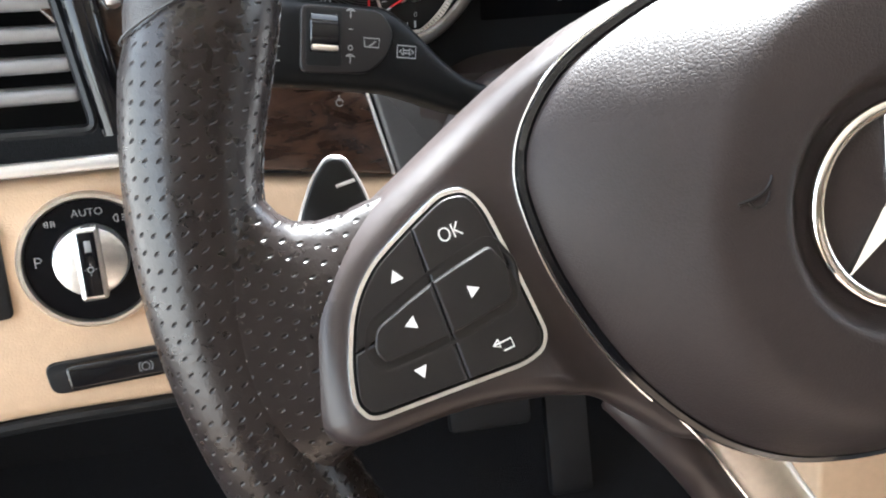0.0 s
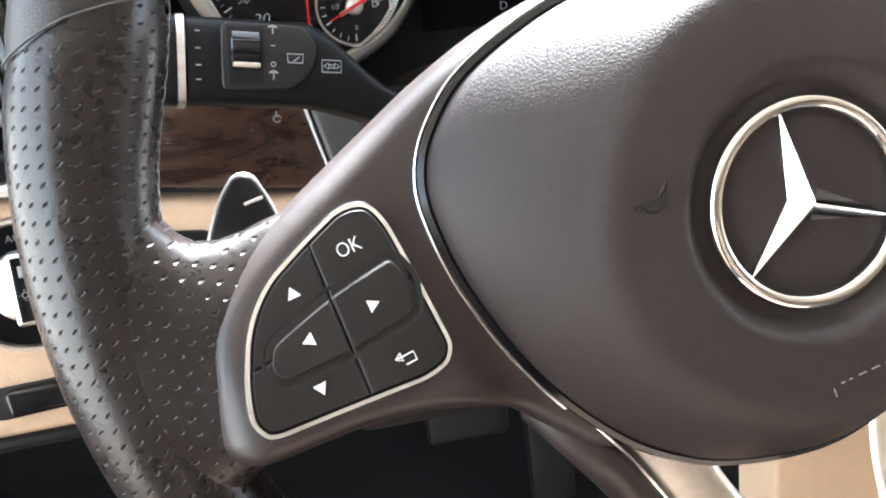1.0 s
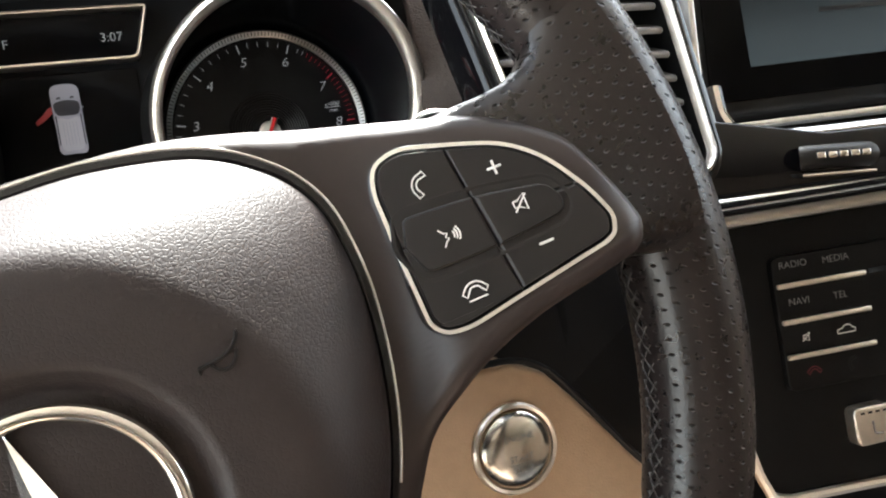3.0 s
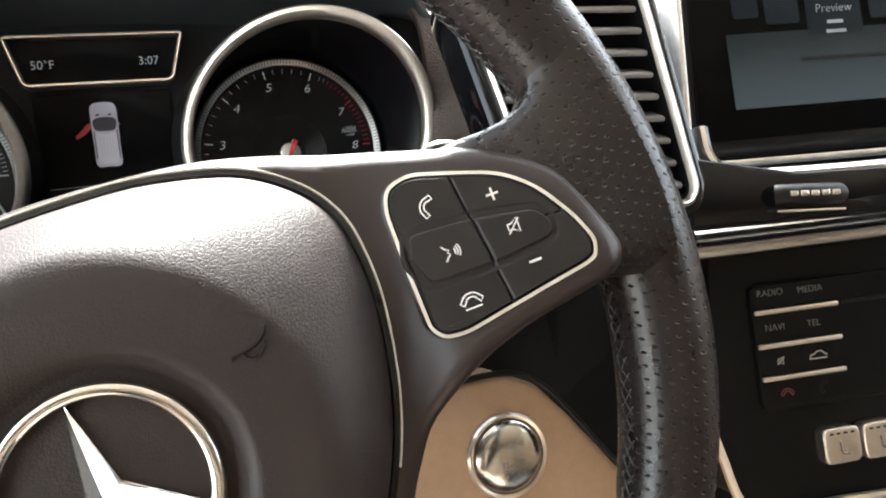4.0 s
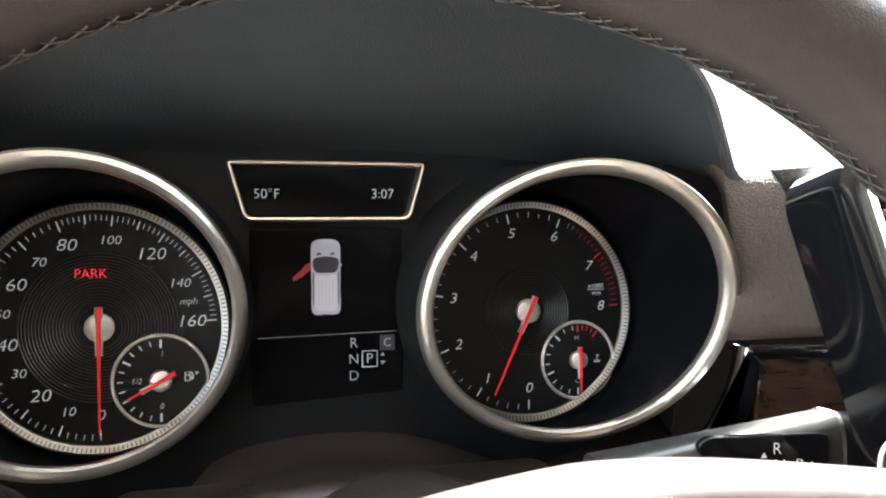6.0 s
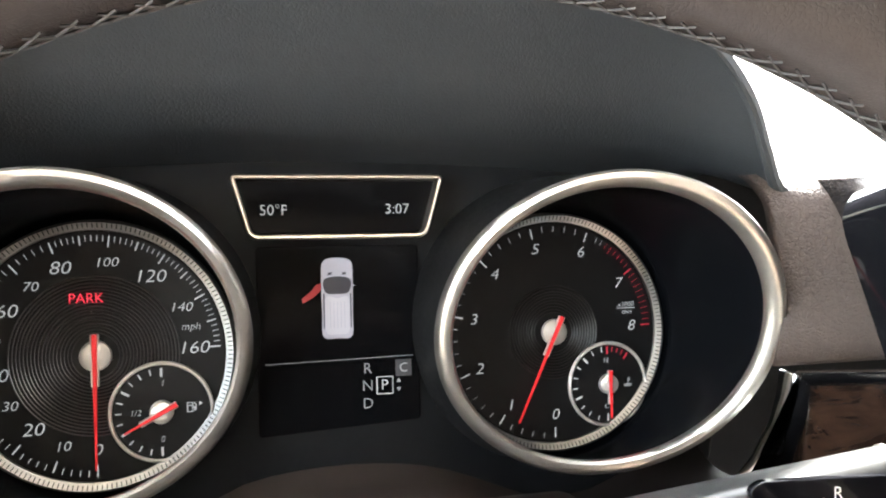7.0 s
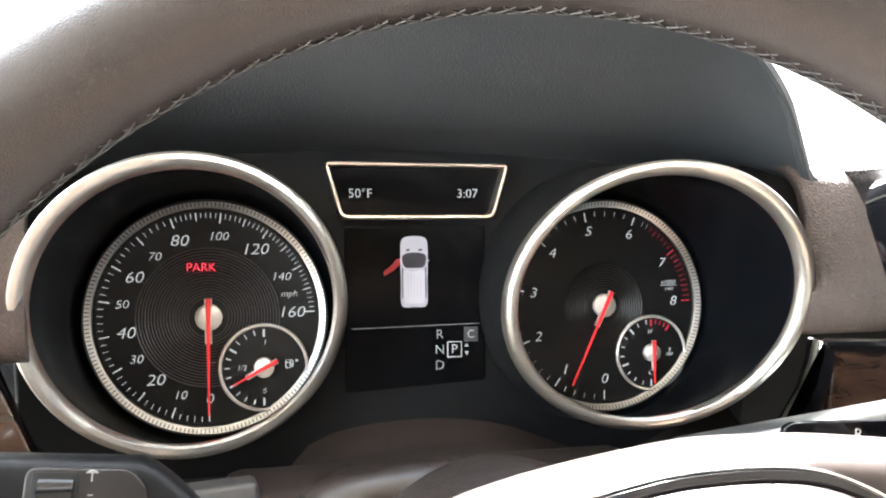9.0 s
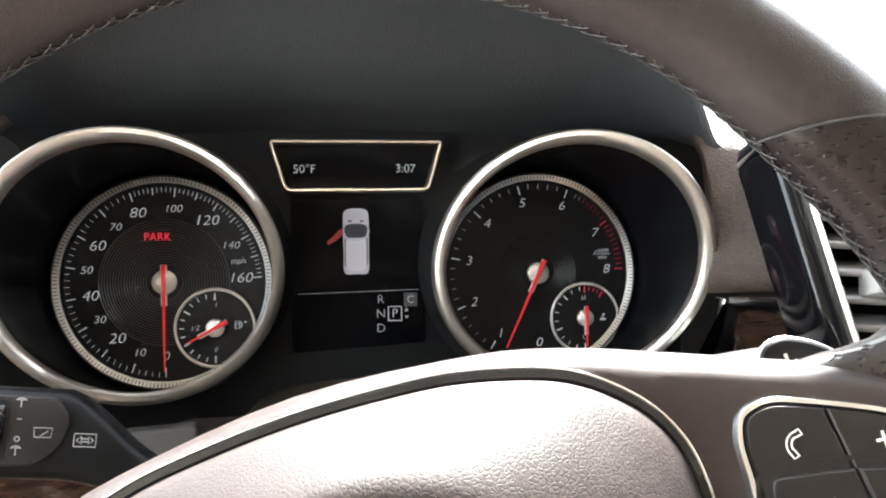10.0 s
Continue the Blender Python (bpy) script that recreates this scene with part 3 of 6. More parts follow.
def switch_pad(s, marks):
    pad = part("switch_pad", slab(offset(mirror(rounded(PAD, PAD_R), s), -0.0006), -0.010, 0.0002, 0.0004, lift=spoke_lift), M_BLACK, wheel, "cluster of brown-black switches in a chrome frame", WHEEL)
    loop = mirror(rounded(PAD, PAD_R), s)
    bm = bmesh.new()
    loops = []
    prof = [(0.0, -0.008), (0.0, 0.0006), (-0.0004, 0.0013), (-0.0014, 0.0013), (-0.0020, 0.0006), (-0.0021, -0.002)]
    for d, z in prof:
        loops.append([(p.x, p.y, z + spoke_lift(p.x, p.y)) for p in offset(loop, d)])
    stack(bm, loops, False, False)
    part("frame", bm, M_FRAME, pad, "bright chrome frame", WHEEL)
    # six keys: centre pair raised like a small bridge
    inn = [Vector((p.x, p.y)) for p in mirror(rounded(PAD, PAD_R), 1)]
    inn = inset(inn, 0.0022)
    local = [Vector((p.x - MID, p.y)) for p in inn]
    bridge = [(0.0985, 0.0122), (0.1162, 0.0104), (0.1335, 0.0108), (0.1352, 0.0144), (0.1328, 0.0192), (0.1162, 0.0243), (0.0990, 0.0268), (0.0964, 0.0200)]
    bridge = rounded(bridge, [0.0018, 0.02, 0.002, 0.002, 0.0018, 0.02, 0.0018, 0.0018])
    g = 0.00014
    # the outer keys: upper pair, lower pair, split left and right, cut back to leave room for the bridge
    upper = pad_cut(local, (0.08, 0.0217 + g), (0.16, 0.0136 + g))
    lower = pad_cut(local, (0.16, 0.0136 - g), (0.08, 0.0217 - g))
    split = lambda poly, keep: pad_cut(poly, (0.1163 - g, -1), (0.1163 - g, 1)) if keep < 0 else pad_cut(poly, (0.1163 + g, 1), (0.1163 + g, -1))
    keys = []
    for nm, poly in (("upper", upper), ("lower", lower)):
        for keep in (-1, 1):
            keys.append(split(poly, keep))
    for poly in keys:
        bm = bmesh.new()
        pts = [Vector((MID + s * p.x, p.y)) for p in poly]
        if s < 0:
            pts = pts[::-1]
        # a flat key that sinks where it meets the bridge
        loops = []
        for d, z in ((0, -0.002), (0, 0.0011), (-0.00012, 0.0016), (-0.00045, 0.0019)):
            loops.append([(p.x, p.y, z + spoke_lift(p.x, p.y)) for p in shrink(pts, d)])
        stack(bm, loops)
        part("key", bm, M_BUTTON, pad, "", WHEEL, angle=14)
    # trough round the bridge, then the bridge keys
    tro = [Vector((MID + s * p.x, p.y)) for p in offset(bridge, 0.0028)]
    if s < 0:
        tro = tro[::-1]
    bm = bmesh.new()
    loops = []
    for d, z in ((0, 0.0014), (-0.0002, 0.00195), (-0.0010, 0.0019), (-0.0022, 0.0010), (-0.0028, 0.0003)):
        loops.append([(p.x, p.y, z + spoke_lift(p.x, p.y)) for p in offset(tro, d)])
    stack(bm, loops, False, True)
    part("key_recess", bm, M_BUTTON, pad, "", WHEEL)
    for keep in (-1, 1):
        poly = split([Vector(p) for p in bridge], keep)
        pts = [Vector((MID + s * p.x, p.y)) for p in poly]
        if s < 0:
            pts = pts[::-1]
        bm = bmesh.new()
        loops = []
        for d, z in ((0, 0.0002), (0, 0.0023), (-0.00015, 0.0028), (-0.0006, 0.0031)):
            loops.append([(p.x, p.y, z + spoke_lift(p.x, p.y)) for p in shrink(pts, d)])
        stack(bm, loops)
        part("key", bm, M_BUTTON, pad, "", WHEEL, angle=14)
    for nm, data, x, y, z in marks:
        tilt = Matrix(((1, 0, 0, 0), (0, 1, 0, 0), (0.22 * s, -0.2, 1, 0), (0, 0, 0, 1)))
        part(nm, data, M_WHITE, pad, "white printed symbol", WHEEL @ Matrix.Translation((x, y, spoke_lift(x, y) + z + 0.0005)) @ tilt)
    return pad


def tri_mark(rz, r=0.0019):
    bm = bmesh.new()
    bm.faces.new([bm.verts.new((r * math.cos(radians(rz + a)), r * math.sin(radians(rz + a)), 0.0)) for a in (0, 120, 240)])
    return mesh_of(bm, "mark", False)


def line_mark(paths, w=0.00021):
    bm = bmesh.new()
    for p in paths:
        sweep([(x, y, 0) for x, y in p], w, 4, bm=bm, flat=0.3)
    return mesh_of(bm, "mark", False)


ARC = lambda cx, cy, r, a0, a1, n=10: [(cx + r * math.cos(radians(a0 + (a1 - a0) * i / n)), cy + r * math.sin(radians(a0 + (a1 - a0) * i / n))) for i in range(n + 1)]
HANDSET = [ARC(0, -0.0016, 0.0031, 38, 142), ARC(0, -0.0016, 0.0020, 48, 132), [(0.0024, 0.0003), (0.0033, -0.0006), (0.0024, -0.0016), (0.0013, -0.0002)], [(-0.0024, 0.0003), (-0.0033, -0.0006), (-0.0024, -0.0016), (-0.0013, -0.0002)]]
spun = lambda paths, a: [[(x * math.cos(radians(a)) - y * math.sin(radians(a)), x * math.sin(radians(a)) + y * math.cos(radians(a))) for x, y in p] for p in paths]
switch_pad(-1, [
    ("mark", text_mesh("OK", 0.0052, 0.00004, squeeze=0.84), -0.1109, 0.0333, 0.0021), ("mark", tri_mark(90), -0.1276, 0.0285, 0.0021), ("mark", tri_mark(0), -0.111, 0.0184, 0.0032),
    ("mark", tri_mark(180), -0.128, 0.0172, 0.0032), ("mark", tri_mark(270), -0.1299, 0.0058, 0.0021),
    ("mark", line_mark([[(-0.0022, 0.0008), (0.0022, 0.0008), (0.0022, -0.0014), (-0.0006, -0.0014)], [(-0.0010, 0.0018), (-0.0026, 0.0008), (-0.0010, -0.0002), (-0.0010, 0.0018)]]), -0.1084, 0.003, 0.0021)])
switch_pad(1, [
    ("mark", line_mark(spun(HANDSET, 65)), 0.1030, 0.0325, 0.0021), ("mark", line_mark([[(-0.0018, 0), (0.0018, 0)], [(0, -0.0018), (0, 0.0018)]], 0.00032), 0.1209, 0.028, 0.0021),
    ("mark", line_mark([[(-0.0016, 0.0008), (-0.0004, 0.0008), (0.0014, 0.0020), (0.0014, -0.0020), (-0.0004, -0.0008), (-0.0016, -0.0008), (-0.0016, 0.0008)], [(-0.0018, -0.0018), (0.0020, 0.0018)]]), 0.1216, 0.0174, 0.0032),
    ("mark", line_mark([[(-0.0022, 0.0022), (-0.0012, 0.0010), (-0.0004, 0.0008), (-0.0010, 0.0), (-0.0003, -0.0005), (-0.0012, -0.0012), (-0.0020, -0.0022)], ARC(0, 0, 0.0012, -40, 40), ARC(0, 0, 0.0019, -40, 40), ARC(0, 0, 0.0026, -40, 40)]), 0.1033, 0.018, 0.0032),
    ("mark", line_mark(HANDSET + [[(-0.0024, -0.0026), (0.0024, -0.0026)]]), 0.1026, 0.0042, 0.0021), ("mark", line_mark([[(-0.0018, 0), (0.0018, 0)]], 0.00032), 0.1228, 0.0063, 0.0021)])

# leather flaring from the rim onto the spokes
for s in (-1, 1):
    bm = bmesh.new()
    lay = bm.loops.layers.uv.new("UVMap")
    xs = [0.0, 0.08, 0.16, 0.245, 0.31, 0.37, 0.48, 0.60, 0.70, 0.82, 1.0]
    tops = [0.084, 0.076, 0.067, 0.0585, 0.0525, 0.0492, 0.0470, 0.0468, 0.0473, 0.0474, 0.0450]
    lows = [-0.016, -0.015, -0.0135, -0.0115, -0.0100, -0.0085, -0.0065, -0.0050, -0.0040, -0.0030, -0.0030]
    rows, n = [], 40
    for t, y0, y1 in zip(xs, tops, lows):
        row, u = [], ease(t / 0.7)
        sharp = 0.62 - 0.12 * min(1.0, t / 0.55)
        for j in range(n):
            a = 2 * math.pi * j / n
            ex = lambda v, e: math.copysign(abs(v) ** e, v)
            y = (y0 + y1) / 2 + (y0 - y1) / 2 * ex(math.cos(a), 0.8)
            x = math.sqrt(RIM_R ** 2 - (y - RIM_C.y) ** 2) * (1 - t) + 0.108 * t
            d = abs(s * x)
            seat = shell_lift(MID + s * x, y) + 0.3 * max(0.0, d - 0.1455) - 0.0022
            front = (1 - u) * (-0.0074 if s < 0 else -0.0097) + u * seat
            back = -0.036
            row.append(bm.verts.new((MID * t + s * x, y, (front + back) / 2 + (front - back) / 2 * ex(math.sin(a), sharp))))
        rows.append(row)
    for i in range(len(xs) - 1):
        for j in range(n):
            f = bm.faces.new((rows[i][j], rows[i][(j + 1) % n], rows[i + 1][(j + 1) % n], rows[i + 1][j]))
            for lp in f.loops:
                lp[lay].uv = (lp.vert.co.y, lp.vert.co.x)
    bm.faces.new(rows[0][::-1])
    bm.faces.new(rows[-1])
    part("spoke_cover", bm, M_PERF, wheel, "creased perforated leather where rim meets spoke", WHEEL, angle=70)

# lower double spoke: a raised brown arm, a chrome line and a wide silver strip
for s in (-1, 1):
    place = lambda pts: smooth_loop([Vector((MID + s * x, y, z)) for x, y, z in pts], 6, False)
    line = [(0.0695, -0.0285, -0.0196), (0.0612, -0.0455, -0.0210), (0.0550, -0.060, -0.0262), (0.0503, -0.073, -0.028), (0.0460, -0.087, -0.028), (0.0410, -0.103, -0.027), (0.0330, -0.135, -0.025), (0.0290, -0.158, -0.024)]
    if s > 0:  # this side lies tighter under the airbag cover
        line = [(x - 0.0065, y, z - 0.006) for x, y, z in line[2:]]
    line = place(line)
    strip = place([(0.0500, -0.040, -0.040), (0.0446, -0.060, -0.0395), (0.0404, -0.073, -0.039), (0.0363, -0.087, -0.0385), (0.0315, -0.103, -0.037), (0.0250, -0.135, -0.032), (0.0220, -0.158, -0.028)])
    if s > 0:
        strip = [p + Vector((-0.002, 0, -0.004)) for p in strip]
    part("lower_spoke", sweep([p + (Vector((-0.0056, -0.0022, -0.0052)) if s < 0 else Vector((0.0034, -0.0010, -0.0042))) + Vector((0, 0, -0.010 * max(0.0, 1 - i / 9) ** 2)) for i, p in enumerate(line)], 0.0064 if s < 0 else 0.0044, 16, flat=0.85), M_SPOKE, wheel, "", WHEEL)
    part("silver_strip", sweep(strip, 0.0100, 18, flat=0.3), M_SATIN, wheel, "silver strip on the lower spoke", WHEEL)
    part("trim_line", sweep(line, 0.0006, 8), M_FRAME, wheel, "thin chrome line on the lower spoke", WHEEL)

# steering column shroud behind the hub
shroud = part("steering_column", lathe([(0.001, -0.030), (0.060, -0.032), (0.066, -0.045), (0.062, -0.10), (0.064, -0.19)], 96), M_UNDER, None, "", WHEEL, angle=75)
tagged(shroud, "black plastic steering column cover behind the wheel", "steering column")

# shift paddles on the wheel
PADDLE_V = {-1: 0.0022, 1: -0.0060}
PADDLE_Z = -0.047
for s, nm in ((-1, "-"), (1, "+")):
    outl = [(0.1165, 0.030), (0.1175, 0.050), (0.1215, 0.0570), (0.128, 0.0578), (0.138, 0.0525), (0.1455, 0.043), (0.149, 0.033), (0.14, 0.028)]
    outl = outl if s > 0 else [(0.1225, 0.030), (0.1225, 0.048), (0.1245, 0.0575), (0.1290, 0.0592), (0.1352, 0.0545), (0.1435, 0.0440), (0.1480, 0.0330), (0.1440, 0.0280)]
    paddle = part("shift_paddle", slab(mirror(rounded(outl, 0.008), s), -0.0025, 0.0, 0.0012), M_BLACK, wheel, "black shift paddle with a silver edge", WHEEL @ shift(0, PADDLE_V[s], PADDLE_Z))
    part("paddle_edge", sweep([(p.x, p.y, -0.0012) for p in mirror(rounded(outl, 0.008), s)], 0.0006, 6, closed=True), M_BRUSH, paddle, "", WHEEL @ shift(0, PADDLE_V[s], PADDLE_Z))
    part("paddle_mark", line_mark([[(-0.0028, 0), (0.0028, 0)]] + ([[(0, -0.0028), (0, 0.0028)]] if s > 0 else []), 0.0005), M_WHITE, paddle, "", WHEEL @ shift(MID + s * 0.1267, 0.0505 + PADDLE_V[s], PADDLE_Z + 0.0004))

# ---- instrument cluster ----
cluster = thing("instrument_cluster", GAUGE, "black instrument cluster with two ringed dials and a centre display", "instrument cluster")
FACE = -0.008


def at_gauge(x, y, z=0.0, rz=0.0):
    return GAUGE @ shift(x, y, z, rz)


# backing panel
part("panel", slab(rounded([(-0.175, -0.075), (0.175, -0.075), (0.180, 0.05), (0.12, 0.085), (-0.12, 0.085), (-0.180, 0.05)], 0.02), -0.03, -0.0135, 0.002), M_CARRIER, cluster, "", GAUGE)


def polar(r, a):
    return Vector((r * math.sin(-a), -r * math.cos(a)))  # a: clockwise from straight down


def ticks(bm, spec, z):
    for a, r0, r1, w in spec:
        r0, r1 = (r0 * 1.043, r1 * 1.043) if r1 > 0.03 else (r0, r1)
        d = polar(1, radians(a))
        s = Vector((-d.y, d.x)) * w / 2
        bm.faces.new([bm.verts.new((p.x, p.y, z)) for p in (d * r0 - s, d * r1 - s, d * r1 + s, d * r0 + s)])


def speed_angle(v):
    return 2.0 * v if v <= 80 else 160 + (v - 80) * 1.35


def dial(cx, cy, numbers, tick_spec, red_spec):
    d = part("dial", lathe([(0.0001, 0), (0.0487, 0), (0.0489, -0.004)], 96), M_FACE, cluster, "matt black dial face with white figures", at_gauge(cx, cy, FACE))
    # knurled silver ring
    bm = lathe([(0.0486, -0.0005), (0.0489, 0.0012), (0.0494, 0.0015), (0.0516, 0.0028), (0.0526, 0.0022), (0.0529, -0.003)], 128)
    part("dial_ring", bm, M_RING, d, "silver ring with fine engraved lines", at_gauge(cx, cy, FACE))
    bm = bmesh.new()
    for i in range(180):
        a = 2 * math.pi * i / 180
        p = polar(1, a)
        s = Vector((-p.y, p.x)) * 0.00022
        bm.faces.new([bm.verts.new(q) for q in ((*(p * 0.0496 - s), 0.00180), (*(p * 0.0515 - s), 0.00298), (*(p * 0.0515 + s), 0.00298), (*(p * 0.0496 + s), 0.00180))])
    part("ring_engraving", bm, M_BLACK, d, "", at_gauge(cx, cy, FACE + 0.0001))
    bm = bmesh.new()
    ticks(bm, tick_spec, 0.0003)
    part("scale", bm, L_WHITE, d, "white scale marks", at_gauge(cx, cy, FACE))
    if red_spec:
        bm = bmesh.new()
        ticks(bm, red_spec, 0.0003)
        part("red_scale", bm, L_DARKRED, d, "red scale marks", at_gauge(cx, cy, FACE))
    for t, a, r, size in numbers:
        p = polar(r * 1.03, radians(a))
        part("figure", text_mesh(t, size * 0.93, 0.00005, 0.2, squeeze=1.14), L_WHITE, d, "", at_gauge(cx + p.x, cy + p.y, FACE + 0.0003))
    return d


sp_t = []
for v in range(0, 161, 2):
    big = v % 20 == 0 or (v <= 80 and v % 10 == 0)
    mid = v % 10 == 0
    sp_t.append((speed_angle(v), 0.0405 if big else 0.0413 if mid else 0.0425, 0.0448, 0.00055 if big or mid else 0.0003))
nums = [("0", 0, 0.0355, 0.0066)] + [(str(v), speed_angle(v), {10: 0.0355, 30: 0.0345, 50: 0.0360, 70: 0.0345}.get(v, 0.0352 if v not in (20, 40) else 0.0345), 0.0076 if v in (20, 40, 60, 80, 120, 160) else 0.0056) for v in (10, 20, 30, 40, 50, 60, 70, 80, 100, 120, 140, 160)]
speedo = dial(SPEED_X, SPEED_Y, nums, sp_t, None)
part("lettering", text_mesh("mph", 0.0042, 0.00005, 0.18), L_WHITE, speedo, "", at_gauge(SPEED_X + 0.0354, SPEED_Y + 0.0098, FACE + 0.0003))
part("lettering", text_mesh("PARK", 0.0056, 0.00012, 0.0, squeeze=0.95), L_RED, speedo, "red lit word", at_gauge(SPEED_X - 0.0030, SPEED_Y + 0.0222, FACE + 0.0007))
rv = lambda k: k * 33.5
ta_t, ta_r = [], []
for i in range(0, 81):
    k = i / 10
    if i % 2 and k < 6.3:
        continue
    spec = (rv(k), 0.0405 if i % 10 == 0 else 0.0415 if i % 10 == 5 or k > 6.9 else 0.0425, 0.0448, 0.0006 if i % 10 == 0 else 0.00028)
    (ta_r if k >= 6.4 else ta_t).append(spec)
tach = dial(TACH_X, 0.0, [(str(k), rv(k) + (2.0 if k == 7 else 0.0), 0.0364 if k not in (0,) else 0.0356, 0.0072) for k in range(9)], ta_t, ta_r)
part("lettering", text_mesh("x1000", 0.0032, 0.00005, 0.18), L_WHITE, tach, "", at_gauge(TACH_X + 0.0350, 0.0110, FACE + 0.0003))
part("lettering", text_mesh("min", 0.0032, 0.00005, 0.18), L_WHITE, tach, "", at_gauge(TACH_X + 0.0355, 0.0077, FACE + 0.0003))
part("lettering", box(-0.0045, 0.0045, -0.00015, 0.00015, 0, 0.0001), L_WHITE, tach, "", at_gauge(TACH_X + 0.0352, 0.0094, FACE + 0.0003))

# fine turned circles on the speedometer's face
M_TURNED = vary(material("turned_black", (0.10, 0.10, 0.105), 0.3, 0.7), 60, 0.1)
M_FAINT = vary(material("turned_black", (0.013, 0.013, 0.0135), 0.4, 0.3), 60, 0.1)
for cx, cy, owner, count, ma in ((SPEED_X, SPEED_Y, speedo, 18, M_TURNED), (TACH_X, 0.0, tach, 10, M_FAINT)):
    for i in range(count):
        r = 0.0085 + i * 0.0013
        part("turned_ring", lathe([(r, 0.0001), (r + 0.00035, 0.0004), (r + 0.0007, 0.0001)], 72), ma, owner, "", at_gauge(cx, cy, FACE))


def needle(cx, cy, a, length, tail, hub, owner, z=FACE):
    d = polar(1, radians(a))
    m = at_gauge(cx, cy, z + 0.0035, math.degrees(math.atan2(d.y, d.x)))
    bm = bmesh.new()
    w = 0.07 * hub + 0.0009
    pts = [(-tail, -w * 0.8), (length, -w * 0.28), (length, w * 0.28), (-tail, w * 0.8)]
    loops = [[(x, y, 0) for x, y in pts], [(x, y * 0.5, 0.0009) for x, y in pts]]
    stack(bm, loops)
    nd = part("needle", bm, M_NEEDLE, owner, "red needle", m)
    part("needle_hub", lathe([(0.0001, 0.0012), (hub * 0.7, 0.0010), (hub, 0.0), (hub * 1.05, -0.0035)], 40), M_SILVER, nd, "silver needle cap", m @ shift(0, 0, -0.0014))
    bm = bmesh.new()
    stack(bm, [[(-tail, -hub * 0.3, -0.001), (hub * 2, -hub * 0.28, -0.001), (hub * 2, hub * 0.28, -0.001), (-tail, hub * 0.3, -0.001)], [(-tail, -hub * 0.22, -0.0002), (hub * 2, -hub * 0.22, -0.0002), (hub * 2, hub * 0.22, -0.0002), (-tail, hub * 0.22, -0.0002)]])
    part("needle_tail", bm, M_SILVER, nd, "", m)


needle(SPEED_X, SPEED_Y, 0, 0.0435, 0.0085, 0.0058, speedo)
needle(TACH_X, 0, 25, 0.0425, 0.0075, 0.0056, tach)


def subdial(cx, cy, r, owner, marks, tick_spec, red, a):
    m = at_gauge(cx, cy, FACE)
    sd = part("small_dial", lathe([(0.0001, 0.0006), (r * 0.95, 0.0006), (r * 0.955, -0.001)], 64), M_FACE, owner, "small black gauge in a silver ring", m)
    bm = lathe([(r + 0.0008 * math.cos(t), 0.0010 + 0.0009 * math.sin(t)) for t in [2 * math.pi * i / 10 for i in range(10)]], 72, closed=True)
    part("small_ring", bm, M_SILVER, sd, "", m)
    bm = bmesh.new()
    ticks(bm, tick_spec, 0.0009)
    part("scale", bm, L_WHITE, sd, "", m)
    if red:
        bm = bmesh.new()
        ticks(bm, red, 0.0009)
        part("red_scale", bm, L_DARKRED, sd, "", m)
    for data, x, y in marks:
        part("figure", data, L_WHITE, sd, "", at_gauge(cx + x, cy + y, FACE + 0.0009))
    needle(cx, cy, a, r * 0.80, r * 0.35, r * 0.23, sd, FACE + 0.001)


PUMP = line_mark([[(-0.0015, -0.0018), (-0.0015, 0.0018), (0.0005, 0.0018), (0.0005, -0.0018), (-0.0015, -0.0018)], [(-0.0013, 0.0006), (0.0004, 0.0006)], [(0.0005, 0.0), (0.0012, 0.0), (0.0012, -0.0014), (0.0017, -0.0012), (0.0017, 0.0010), (0.0009, 0.0018)]], 0.0002)
sub_t = lambda a0, a1, n, r: [(a0 + (a1 - a0) * i / n, r * (0.72 if i % 4 == 0 else 0.78), r * 0.90, 0.0009 if i % 4 == 0 else 0.00055) for i in range(n + 1)]
subdial(-0.0713, -0.0240, 0.0192, speedo, [(text_mesh("1", 0.0034, 0.00004, 0.18), 0.0004, 0.0112), (text_mesh("1/2", 0.0034, 0.00004, 0.18), -0.0098, 0.0), (text_mesh("0", 0.0034, 0.00004, 0.18), 0.0002, -0.0108), (PUMP, 0.0112, 0.0012), (tri_mark(0, 0.0009), 0.0146, 0.0026)], sub_t(0, 180, 12, 0.0192), None, 62)
THERMO = line_mark([[(0, -0.0012), (0, 0.0018)], [(0, 0.0010), (0.0010, 0.0010)], [(0, 0.0016), (0.0010, 0.0016)], [(-0.0018, -0.0008), (-0.0008, -0.0012), (0, -0.0008), (0.0008, -0.0012), (0.0018, -0.0008)], [(-0.0018, -0.0017), (0.0018, -0.0017)]], 0.00018)
subdial(0.1190, -0.0244, 0.0184, tach, [(text_mesh("H", 0.0034, 0.00004, 0.18), -0.0008, 0.0106), (text_mesh("C", 0.0034, 0.00004, 0.18), -0.0006, -0.0100), (THERMO, 0.0100, 0.0004)], sub_t(0, 170, 10, 0.0186), sub_t(180, 216, 4, 0.0186), 0)


